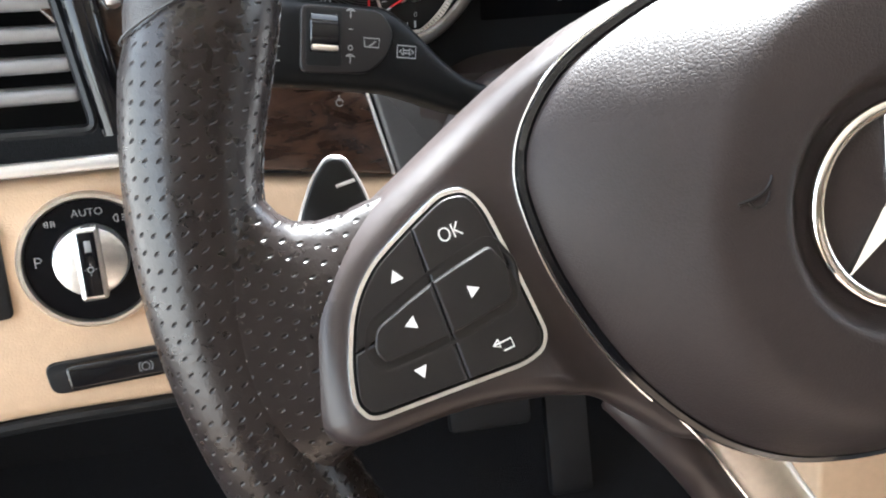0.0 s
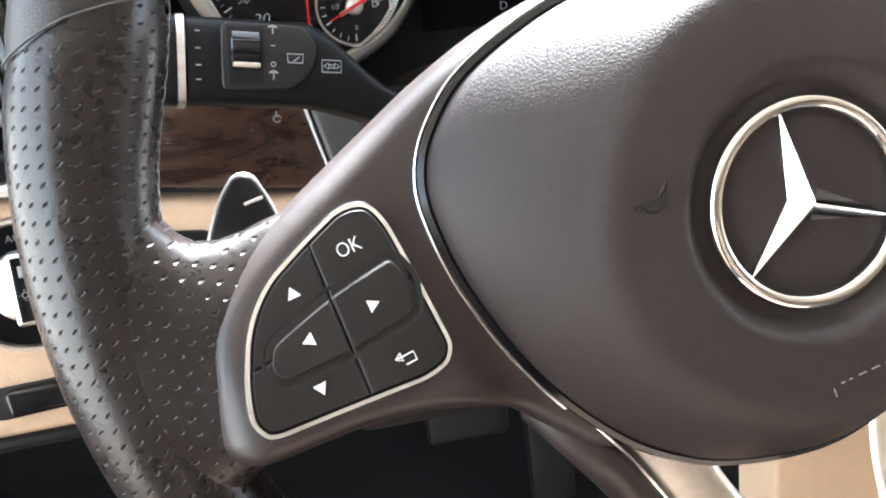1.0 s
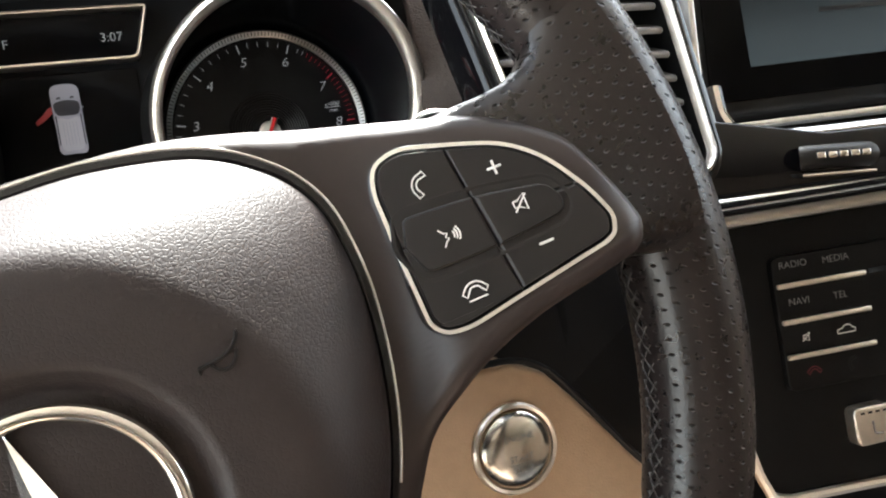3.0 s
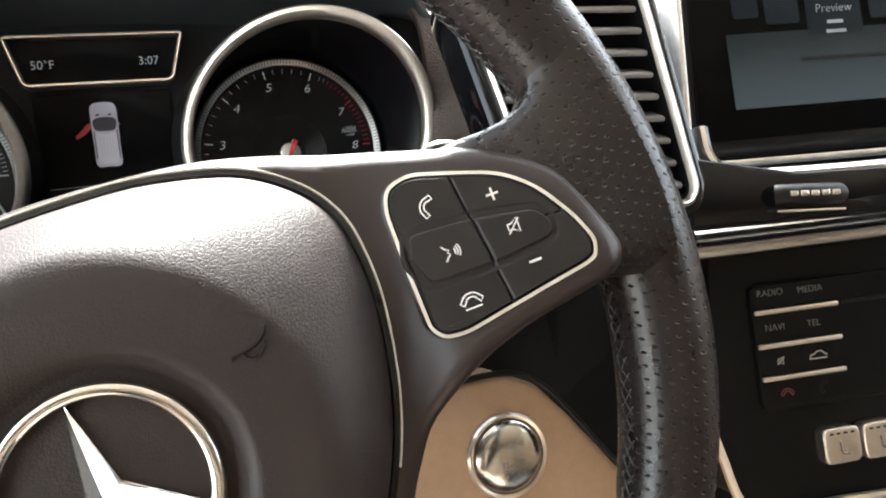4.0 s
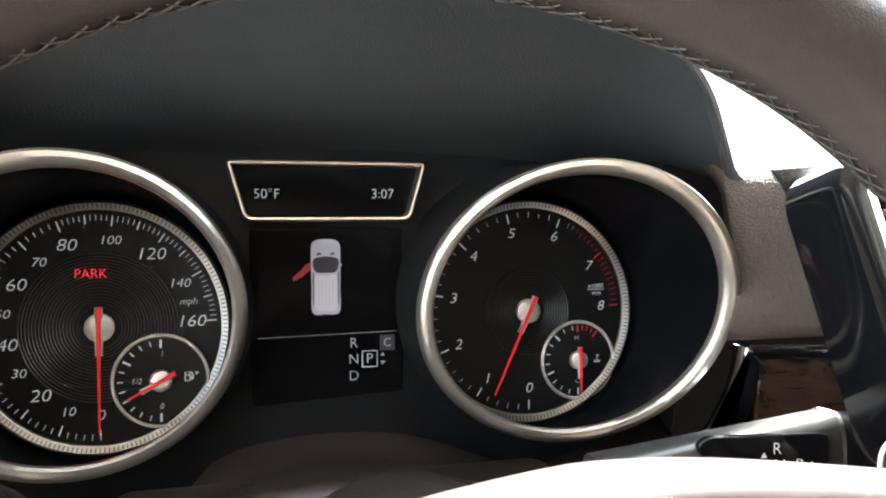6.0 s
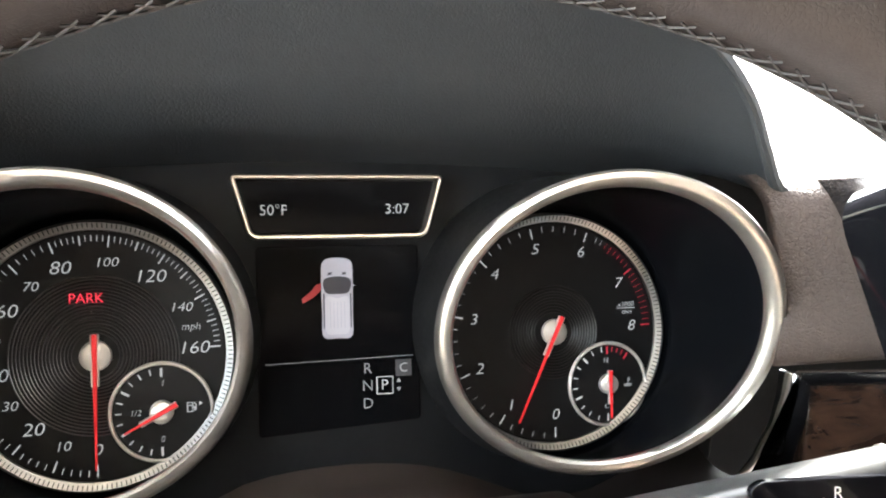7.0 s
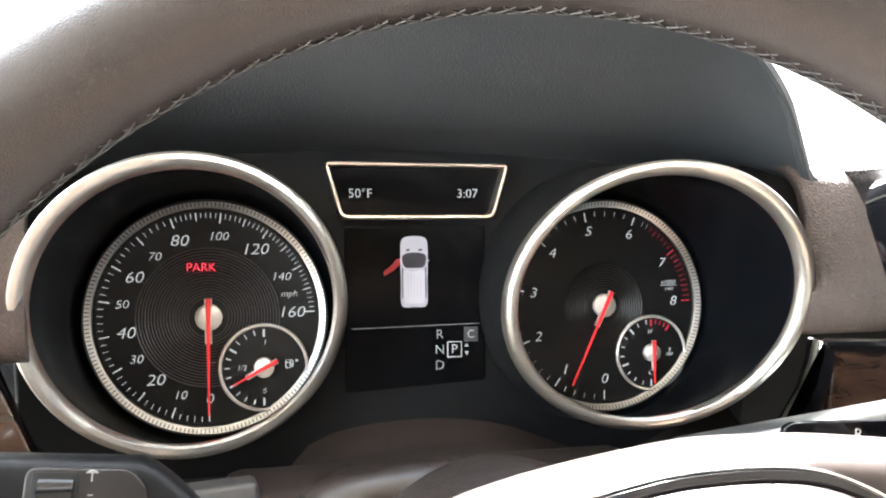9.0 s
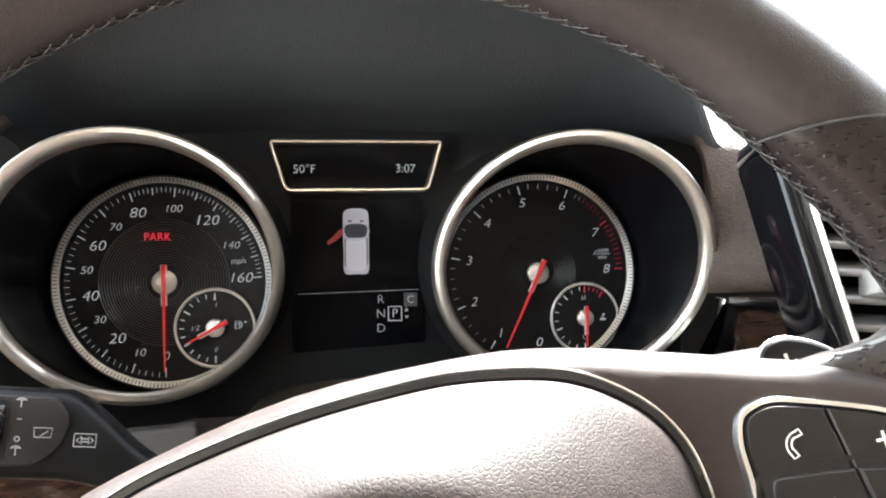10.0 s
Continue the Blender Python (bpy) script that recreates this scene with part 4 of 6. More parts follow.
# the slanted tubes round the dials, with bright rims
def tube(s):
    n = 96
    c = Vector((s * 0.0954 - 0.0009, 0.0049, 0.0429))
    foot = Vector((SPEED_X, SPEED_Y, 0)) if s < 0 else Vector((TACH_X, 0, 0))

    def ring_point(a, r, dz=0.0):
        p = Vector((c.x + r * math.cos(a), c.y + r * math.sin(a), 0))
        return Vector((p.x, p.y, c.z + 0.415 * s * (p.x - c.x) + 0.34 * (p.y - c.y) + dz))

    ang = [2 * math.pi * i / n for i in range(n)]
    bm = bmesh.new()
    loops = []
    for q in range(13):
        f = q / 12
        lp = []
        for a in ang:
            top = ring_point(a, 0.0548)
            bot = foot + Vector((0.0537 * math.cos(a), 0.0537 * math.sin(a), FACE - 0.002))
            p = bot.lerp(top, f)
            bow = 0.0030 * math.sin(f * math.pi)
            p += Vector((math.cos(a), math.sin(a), 0)) * bow
            lp.append(p)
        loops.append(lp)
    for dr, dz in ((0.0012, 0.0016), (0.0016, 0.0018)):
        loops.append([ring_point(a, 0.0548 + dr, dz) for a in ang])
    stack(bm, loops, False, False)
    t = part("tube", bm, M_TUBE, cluster, "glossy black inner tube wall", GAUGE)
    bm = bmesh.new()
    prof = [(0.0541, -0.0022), (0.0543, 0.0004), (0.0554, 0.0020), (0.0573, 0.0026), (0.0592, 0.0018), (0.0603, 0.0), (0.0602, -0.004)]
    stack(bm, [[ring_point(a, r, dz) for a in ang] for r, dz in prof], False, False)
    part("bezel", bm, M_BEZEL, t, "wide satin chrome bezel", GAUGE)
    bm = bmesh.new()
    lo = [ring_point(a, 0.0601, -0.003) for a in ang]
    stack(bm, [lo, [Vector((p.x * 1.0 + 0.004 * math.cos(a), p.y + 0.004 * math.sin(a), -0.016)) for p, a in zip(lo, ang)]], False, False)
    part("tube_outside", bm, M_BLACK, t, "", GAUGE)


tube(-1)
tube(1)

# top display in a silver frame
trap = [(-0.0440, 0.0690), (-0.0365, 0.0432), (0.0362, 0.0432), (0.0436, 0.0690)]
loop = rounded(trap, [0.003, 0.004, 0.004, 0.003])
top_display = part("clock_display", slab(offset(loop, -0.0012), -0.016, -0.0105, 0.0003), M_GLASS, cluster, "dark display with temperature and clock in a silver frame", GAUGE)
bm = bmesh.new()
stack(bm, [[(p.x, p.y, z) for p in offset(loop, d)] for d, z in ((0.0003, -0.014), (0.0003, -0.0042), (-0.0003, -0.0034), (-0.0012, -0.0036), (-0.0018, -0.0060), (-0.0018, -0.014))], False, False)
part("frame", bm, M_SATIN, top_display, "satin silver frame", GAUGE)
part("reading", text_mesh("50°F", 0.0062, 0.00004), L_WHITE, top_display, "lit white figures", at_gauge(-0.0267, 0.0549, -0.0103))
part("reading", text_mesh("3:07", 0.0062, 0.00004), L_WHITE, top_display, "lit white figures", at_gauge(0.0249, 0.0551, -0.0103))

# centre screen with the door-open picture and the gear letters
scr = part("centre_screen", slab(rounded([(-0.034, -0.0385), (0.034, -0.0350), (0.034, 0.0400), (-0.034, 0.0400)], 0.002), -0.02, -0.0125, 0.0004), M_GLASS, cluster, "dark screen showing a car with one open door", GAUGE)
Z = -0.0123
M_CARPIC = glow("lit_pale_lilac", (0.26, 0.26, 0.31), 0.015)
M_CARSHADE = glow("lit_dark_glass", (0.02, 0.02, 0.03), 0.01)
M_REDDIM = glow("lit_dim_red", (0.21, 0.016, 0.02), 0.01)
body = smooth_loop([Vector(p) for p in ((-0.0060, 0.002), (0, 0.0012), (0.0060, 0.002), (0.0064, 0.012), (0.0066, 0.026), (0.0058, 0.0335), (0, 0.0350), (-0.0058, 0.0335), (-0.0066, 0.026), (-0.0064, 0.012))], 5)


def flat(loop, m, ma, owner, z=Z, name="picture"):
    bm = bmesh.new()
    bm.faces.new([bm.verts.new((p[0], p[1], 0)) for p in loop])
    return part(name, bm, ma, owner, "", m @ shift(0, 0, z), smooth=False)


CARM = GAUGE @ shift(-0.0010, 0.0, 0)
flat(body, CARM, M_CARPIC, scr, Z)
flat(smooth_loop([Vector(p) for p in ((-0.0056, 0.0258), (0, 0.0272), (0.0056, 0.0258), (0.0048, 0.0205), (0, 0.0198), (-0.0048, 0.0205))], 4), CARM, M_CARSHADE, scr, Z + 0.0002)
flat(smooth_loop([Vector(p) for p in ((-0.0048, 0.0185), (0, 0.0180), (0.0048, 0.0185), (0.0050, 0.0100), (0.0046, 0.0035), (0, 0.0028), (-0.0046, 0.0035), (-0.0050, 0.0100))], 4), CARM, glow("lit_lilac_roof", (0.32, 0.32, 0.37), 0.015), scr, Z + 0.0002)
flat([(-0.0066, 0.0246), (-0.0088, 0.0238), (-0.0108, 0.0214), (-0.0148, 0.0180), (-0.0144, 0.0162), (-0.0102, 0.0184), (-0.0068, 0.0214)], CARM, M_REDDIM, scr, Z + 0.0002)
flat([(0.0066, 0.0238), (0.0078, 0.0232), (0.0066, 0.0228)], CARM, M_CARPIC, scr, Z + 0.0002)
for x in (-0.0030, -0.0015, 0.0, 0.0015, 0.0030):
    flat([(x - 0.00014, 0.0055), (x + 0.00014, 0.0055), (x + 0.00014, 0.0165), (x - 0.00014, 0.0165)], CARM, M_CARPIC, scr, Z + 0.0004)
for s in (-1, 1):
    flat([(s * 0.0053, 0.0200), (s * 0.0059, 0.0200), (s * 0.0059, 0.0050), (s * 0.0054, 0.0060)], CARM, M_CARSHADE, scr, Z + 0.0003)
for x in (-0.0030, 0.0030):
    flat([(x - 0.0010, 0.0278), (x + 0.0010, 0.0280), (x + 0.0008, 0.0290), (x - 0.0008, 0.0288)], CARM, M_CARSHADE, scr, Z + 0.0002)
for s in (-1, 1):
    part("picture", line_mark([[(s * 0.0060, 0.016), (s * 0.0062, 0.010), (s * 0.0056, 0.003)]], 0.00025), M_CARPIC, scr, "", CARM @ shift(0, 0, Z + 0.0002))
part("picture", box(-0.031, 0.031, -0.00012, 0.00012, 0, 0.0001), L_DIM, scr, "", at_gauge(0, -0.0080, Z, 1.0))
for t, x, y, ma in (("R", 0.0112, -0.0124, L_DIM), ("N", 0.0112, -0.0197, L_DIM), ("D", 0.0112, -0.0272, L_DIM), ("P", 0.0184, -0.0197, L_WHITE), ("C", 0.0267, -0.0127, L_WHITE)):
    part("gear_letter", text_mesh(t, 0.0064 if t != "C" else 0.0056, 0.00004), ma, scr, "", at_gauge(x, y, Z + 0.0002))
part("picture", line_mark([[(-0.0034, -0.0036), (0.0034, -0.0036), (0.0034, 0.0036), (-0.0034, 0.0036), (-0.0034, -0.0036)]], 0.00028), L_WHITE, scr, "", at_gauge(0.0185, -0.0197, Z + 0.0002))
flat([(0.0232, -0.0090), (0.0232, -0.0162), (0.0302, -0.0162), (0.0302, -0.0090)], GAUGE, glow("lit_grey_tile", (0.03, 0.031, 0.036), 0.006), scr, Z + 0.0001)
part("picture", tri_mark(90, 0.0012), L_DIM, scr, "", at_gauge(0.0245, -0.0180, Z + 0.0002))
part("picture", tri_mark(270, 0.0012), L_DIM, scr, "", at_gauge(0.0245, -0.0215, Z + 0.0002))

# ---- binnacle hood over the cluster ----
lip = [(-0.168, 0.703), (-0.158, 0.706), (-0.150, 0.722), (-0.140, 0.742), (-0.120, 0.761), (-0.09, 0.776), (-0.045, 0.787), (0.0, 0.790), (0.045, 0.787), (0.09, 0.776), (0.122, 0.762), (0.143, 0.742), (0.154, 0.722), (0.162, 0.707), (0.172, 0.703)]
lip = smooth_loop([Vector((x, z, 0)) for x, z in lip], 4, False)
brow = [Vector((0.004 + (p.x - 0.004) * 0.93, 0.700 + (p.y - 0.703) * 0.20 + 0.006, 0)) for p in lip]
bm = bmesh.new()
outer_top = [Vector((p.x * 1.0, p.y + 0.004 + 0.006 * max(0, 1 - abs(p.x) / 0.16), 0)) for p in lip]
loops = [
    [Vector((p.x, 0.300, p.y - 0.020)) for p in brow],
    [Vector((p.x, 0.286, p.y - 0.0085)) for p in brow],
    [Vector((p.x, 0.268, p.y)) for p in brow],
    [Vector((b.x * 0.5 + p.x * 0.5, 0.255, b.y * 0.62 + p.y * 0.38)) for b, p in zip(brow, lip)],
    [Vector((b.x * 0.2 + p.x * 0.8, 0.240, b.y * 0.22 + p.y * 0.78)) for b, p in zip(brow, lip)],
    [Vector((p.x, 0.226, p.y - 0.0015)) for p in lip],
    [Vector((p.x, 0.220, p.y + 0.0005)) for p in lip],
    [Vector((p.x * 1.005, 0.2205, p.y + 0.0035)) for p in lip],
    [Vector((p.x * 1.01, 0.228, q.y + 0.001)) for p, q in zip(lip, outer_top)],
    [Vector((p.x * 1.01, 0.30, 0.728 + (q.y - 0.728) * 0.92)) for p, q in zip(lip, outer_top)],
    [Vector((p.x * 1.01, 0.42, 0.722 + max(0, q.y - 0.722) * 0.5)) for p, q in zip(lip, outer_top)],
    [Vector((p.x * 1.01, 0.50, 0.720)) for p in lip],
]
stack(bm, loops, False, False, closed=False)
hood = part("binnacle_hood", bm, M_HOOD, None, "", None, angle=50)
part("hood_lip", sweep([Vector((p.x, 0.2225, p.y + 0.0016)) for p in lip], 0.0024, 8), M_HOOD, hood, "rolled front edge")
tagged(hood, "soft black arched hood over the instrument cluster", "dashboard hood")

# ---- dashboard body: one profile drawn across the car ----
def drawn(profile, x0, x1, name, ma, label, category, n=2, skew=0.0):
    bm = bmesh.new()
    pts = smooth_loop([Vector((y, z, 0)) for y, z in profile], 5, False)
    loops = []
    for i in range(n + 1):
        x = x0 + (x1 - x0) * i / n
        loops.append([Vector((x, p.x + skew * (x - x0), p.y)) for p in pts])
    stack(bm, loops, False, False, closed=False)
    ob = part(name, bm, ma, None, "", None, angle=60)
    mod = ob.modifiers.new("thick", "SOLIDIFY")
    mod.thickness, mod.offset = 0.006, 0.0
    return tagged(ob, label, category)


upper = [(0.205, 0.648), (0.200, 0.652), (0.207, 0.675), (0.216, 0.698), (0.228, 0.709), (0.26, 0.715), (0.42, 0.730), (0.70, 0.765)]
drawn(upper, 0.157, 1.19, "dashboard_top", M_DASH, "brown grained leather upper dashboard", "dashboard")
drawn(upper, -0.75, -0.146, "dashboard_top", M_DASH, "brown grained leather upper dashboard", "dashboard")
far = [(0.46, 0.70), (0.50, 0.722), (0.70, 0.765), (0.82, 0.775)]
drawn(far, -0.165, 0.175, "dashboard_top", M_DASH, "brown leather dashboard behind the hood", "dashboard")

# black carrier behind and below the cluster
bm = bmesh.new()
prof = smooth_loop([Vector((y, z, 0)) for y, z in ((0.275, 0.585), (0.245, 0.578), (0.215, 0.588), (0.198, 0.598), (0.188, 0.592), (0.195, 0.583), (0.23, 0.570))], 6, False)
loops = []
for i in range(25):
    x = -0.090 + 0.260 * i / 24
    fall = max(0.0, (-0.040 - x) / 0.030) ** 2
    dip = 0.020 * math.exp(-(((abs(x - 0.005) - 0.097) / 0.045) ** 2))
    loops.append([Vector((x, p.x + 0.012 * fall, p.y - dip * (1 if p.y > 0.57 else 0.3) - 0.020 * fall)) for p in prof])
stack(bm, loops, False, False, closed=False)
tagged(part("cluster_surround", bm, M_UNDER, None, "", None, angle=60), "dark brown-black soft plastic surround below the dials", "dashboard panel")

tagged(part("column_panel", box(-0.085, 0.10, 0.20, 0.24, 0.38, 0.578, 0.008), M_UNDER, None, "", None), "black plastic panel round the steering column", "dashboard panel")

# tall wood panels with chrome edges, either side of the column
def wood_panel(frame_m, pts, edge, label):
    t = thing("wood_trim", frame_m, label, "wood trim")
    part("veneer", slab(rounded(pts, 0.003), -0.01, 0.002, 0.0015), M_WOOD, t, "glossy dark burl veneer", frame_m)
    bm = bmesh.new()
    sweep([Vector((x, y, 0.0015)) for x, y in edge], 0.0032, 10, bm=bm, flat=0.7)
    part("chrome_edge", bm, M_CHROME, t, "chrome edge strip", frame_m)
    return t


ws = wood_panel(RIGHT_DASH, [(0.004, -0.004), (0.002, -0.03), (0.0, -0.062), (0.14, -0.062), (0.14, -0.004)], [(0.0, -0.0012), (0.06, -0.0012), (0.14, -0.0012)], "dark burl wood panel with a chrome edge beside the column")
tagged(part("lower_column_panel", slab(rounded([(-0.02, -0.064), (-0.02, -0.19), (0.14, -0.19), (0.14, -0.064)], 0.004), -0.02, 0.0015, 0.003), M_BLACK, None, "", RIGHT_DASH), "glossy black panel below the wood beside the column", "dashboard panel")
bm = bmesh.new()
slab(rounded([(-0.0030, 0.0022), (0.0045, -0.0040), (0.0028, -0.0160), (-0.0035, -0.0330), (-0.0080, -0.0450), (-0.0260, -0.0450), (-0.0140, -0.0310), (-0.0070, -0.0180), (-0.0042, -0.0080)], 0.002), -0.006, 0.0045, 0.002, 3, bm=bm)
part("chrome_end", bm, M_CHROME, ws, "", RIGHT_DASH)
wl_ = wood_panel(LEFT_DASH, [(-0.070, -0.021), (0.022, -0.035), (0.012, 0.007), (-0.034, 0.030), (-0.048, 0.066), (-0.12, 0.066), (-0.12, 0.05), (-0.074, 0.0)], [(-0.12, 0.0685), (-0.08, 0.0685), (-0.048, 0.0685)], "dark burl wood panel with a chrome edge beside the column")
part("chrome_end", sweep(smooth_loop([Vector(p) for p in ((-0.048, 0.068, 0.002), (-0.060, 0.02, 0.002), (-0.0725, -0.004, 0.003), (-0.0735, -0.022, 0.003))], 6, False), 0.0036, 10, flat=0.6), M_CHROME, wl_, "", LEFT_DASH)
part("edge_strip", sweep([Vector((0.0125, 0.007, 0.001)), Vector((0.0228, -0.035, 0.001))], 0.0010, 8), M_BRUSH, wl_, "thin silver edge", LEFT_DASH)
tagged(part("column_side_panel", slab(rounded([(0.0140, 0.010), (0.0245, -0.036), (0.050, -0.036), (0.046, 0.010)], 0.003), -0.012, 0.0045, 0.002), vary(material("grey_side_plastic", (0.045, 0.043, 0.043), 0.5), 90, 0.15, 0.06), None, "", LEFT_DASH), "grey plastic panel between the wood and the steering column", "dashboard panel")
ICON = line_mark([ARC(0, 0, 0.0016, 0, 330), [(0, 0.0006), (0, 0.0034)]], 0.0003)
part("lock_mark", ICON, M_GREY, wl_, "", LEFT_DASH @ shift(0, 0, 0.0023))

# ---- lower dashboard, driver's outer side ----
def sheet(outl, m, ma, name, label, category, thick=0.02, edge=0.004, r=0.01, kind=""):
    ob = part(name, slab(rounded(outl, r), -thick, 0.0, edge), ma, None, "", m)
    return tagged(ob, label, category, "", kind)


beige_left = sheet([(-0.36, -0.0190), (-0.36, -0.118), (-0.13, -0.120), (0.05, -0.128), (0.05, -0.040), (-0.070, -0.0255), (-0.086, -0.0195)], LEFT_DASH @ shift(0, 0, -0.001), M_BEIGE, "lower_dashboard", "beige leather lower dashboard panel", "dashboard panel", 0.03, 0.006)
part("edge_trim", sweep([Vector(p) for p in ((-0.36, -0.1205, -0.003), (-0.13, -0.1225, -0.003), (0.05, -0.1305, -0.003))], 0.003, 8), M_BLACK, beige_left, "dark lower edge", LEFT_DASH)
strip = part("silver_strip", box(-0.36, -0.085, -0.0182, -0.0125, -0.01, 0.006, 0.0025), M_SILVER, None, "", LEFT_DASH)
tagged(strip, "satin silver strip between the vent and the beige panel", "trim strip")

# rotary light switch
SW = LEFT_DASH @ shift(-0.1122, -0.0548, 0)
light_switch = thing("light_switch", SW, "round rotary headlamp switch with a silver grip and chrome ring", "light switch")
part("bezel_ring", lathe([(0.0285, 0.0), (0.0285, 0.004), (0.0275, 0.0058), (0.0262, 0.0058), (0.0254, 0.004), (0.0252, 0.0)], 72), M_SATIN, light_switch, "satin chrome ring", SW)
part("dial_face", lathe([(0.0001, 0.0030), (0.0253, 0.0036)], 64), M_GLASS, light_switch, "glossy black face", SW)
part("knob", lathe([(0.0001, 0.0110), (0.0120, 0.0110), (0.0140, 0.0098), (0.0150, 0.0040), (0.0150, 0.002)], 56), M_BRUSH, light_switch, "brushed silver knob", SW)
grip = part("knob_grip", slab(rounded([(-0.0052, -0.0150), (0.0052, -0.0150), (0.0050, 0.0150), (-0.0050, 0.0150)], 0.002), 0.008, 0.0165, 0.0018), M_BRUSH, light_switch, "raised silver grip bar", SW)
part("grip_inlay", box(-0.0034, 0.0034, -0.0132, 0.0132, 0.0158, 0.0169, 0.0006), M_GLOSS, grip, "", SW)
part("grip_mark", box(-0.0010, 0.0014, 0.0050, 0.0098, 0.0165, 0.0171, 0.0002), M_GREY, grip, "", SW)
part("lettering", text_mesh("AUTO", 0.0044, 0.00005), M_GREY, light_switch, "", SW @ shift(0.0012, 0.0196, 0.0037))
part("switch_mark", line_mark([[(-0.0022, 0), (-0.0006, 0)], [(0.0006, 0), (0.0022, 0)], [(-0.0006, 0.0012), (-0.0006, -0.0012), (-0.0018, -0.0009), (-0.0018, 0.0009), (-0.0006, 0.0012)], [(0.0006, 0.0012), (0.0006, -0.0012), (0.0018, -0.0009), (0.0018, 0.0009), (0.0006, 0.0012)]], 0.00022), M_GREY, light_switch, "", SW @ shift(-0.0135, 0.0165, 0.0037))
part("switch_mark", line_mark([ARC(-0.0014, 0, 0.0016, 90, 270), [(-0.0014, 0.0016), (-0.0014, -0.0016)], [(0.0002, 0.0012), (0.0026, 0.0012)], [(0.0002, 0), (0.0026, 0)], [(0.0002, -0.0012), (0.0026, -0.0012)]], 0.00022), M_GREY, light_switch, "", SW @ shift(0.0140, 0.0160, 0.0037))
part("switch_mark", line_mark([[(-0.0016, -0.002), (-0.0016, 0.002), (0.0, 0.002), (0.0010, 0.001), (0.0, 0.0), (-0.0016, 0.0)]], 0.00024), M_GREY, light_switch, "", SW @ shift(-0.0195, 0.0015, 0.0037))
part("switch_mark", line_mark([ARC(0, 0, 0.0011, 0, 360), [(0, 0.0018), (0, 0.0024)], [(0, -0.0018), (0, -0.0024)], [(0.0018, 0), (0.0024, 0)], [(-0.0018, 0), (-0.0024, 0)]], 0.0002), M_GREY, light_switch, "", SW @ shift(0, -0.0020, 0.0172))
# dark plate beside the switch
tagged(part("switch_plate", slab(rounded([(-0.20, -0.075), (-0.145, -0.075), (-0.145, -0.036), (-0.20, -0.036)], 0.003), -0.01, 0.002, 0.001), M_BLACK, None, "", LEFT_DASH), "dark grey plate beside the light switch", "switch plate")

# parking brake release below
PB = LEFT_DASH @ shift(-0.1000, -0.1040, 0)
brake = thing("parking_brake_release", PB, "black parking brake handle set in a slot of the beige panel", "brake release")
part("slot", slab(rounded([(-0.036, -0.0066), (0.045, -0.0058), (0.045, 0.0072), (-0.038, 0.0072)], 0.005), -0.01, 0.0012, 0.0008), M_BLACK, brake, "", PB)
part("handle", slab(rounded([(-0.029, -0.0055), (0.045, -0.0050), (0.045, 0.0060), (-0.030, 0.0060)], 0.003), -0.002, 0.0052, 0.002), M_GLOSS, brake, "glossy black handle", PB)
part("brake_mark", line_mark([ARC(0, 0, 0.0017, 0, 360), ARC(0, 0, 0.0028, -50, 50), ARC(0, 0, 0.0028, 130, 230)], 0.00018), M_GREY, brake, "", PB @ shift(0.002, 0.0004, 0.0054))
# small panel under the beige leather, right of the switch
tagged(part("knee_panel", slab(rounded([(-0.075, -0.066), (-0.040, -0.070), (-0.036, -0.045), (-0.072, -0.040)], 0.004), -0.01, 0.0016, 0.001), M_BLACK, None, "", LEFT_DASH), "small dark cover set in the beige panel", "cover")

# side air vent
def air_vent(m, outl, r, slats, y0, y1, xl, xr, label, lean=0.0, knob=None, frame_w=0.004, fm=None, tilt=12, thick=0.0029):
    t = thing("air_vent", m, label, "air vent")
    loop = rounded(outl, r)
    bm = bmesh.new()
    stack(bm, [[(p.x, p.y, z) for p in offset(loop, d)] for d, z in ((0.0, -0.004), (0.0, 0.0035), (-0.0012, 0.0048), (-frame_w + 0.001, 0.0040), (-frame_w, 0.001))], False, False)
    part("frame", bm, fm or M_SATIN, t, "", m)
    bm = bmesh.new()
    stack(bm, [[(p.x, p.y, z) for p in offset(loop, d)] for d, z in ((-frame_w, 0.0008), (-frame_w - 0.0002, -0.031))], False, False)
    part("lining", bm, M_MATT, t, "black inside of the vent", m)
    bm = bmesh.new()
    bm.faces.new([bm.verts.new((p.x, p.y, -0.03)) for p in offset(loop, -frame_w + 0.0005)])
    part("duct", bm, M_MATT, t, "", m)
    for i in range(slats):
        y = y0 + (y1 - y0) * (i + 0.5) / slats
        a, b = xl(y), xr(y)
        bm = box(a, b, -thick, thick, -0.014, 0.0, thick * 0.9, 4)
        part("slat", bm, M_SLAT, t, "", m @ pose(0, y, -0.001, tilt, 0, lean))
    if knob:
        part("vent_knob", box(-0.0056, 0.0056, -0.0046, 0.0046, -0.006, 0.009, 0.0015), M_SILVER, t, "small silver slider", m @ shift(*knob))
    return t


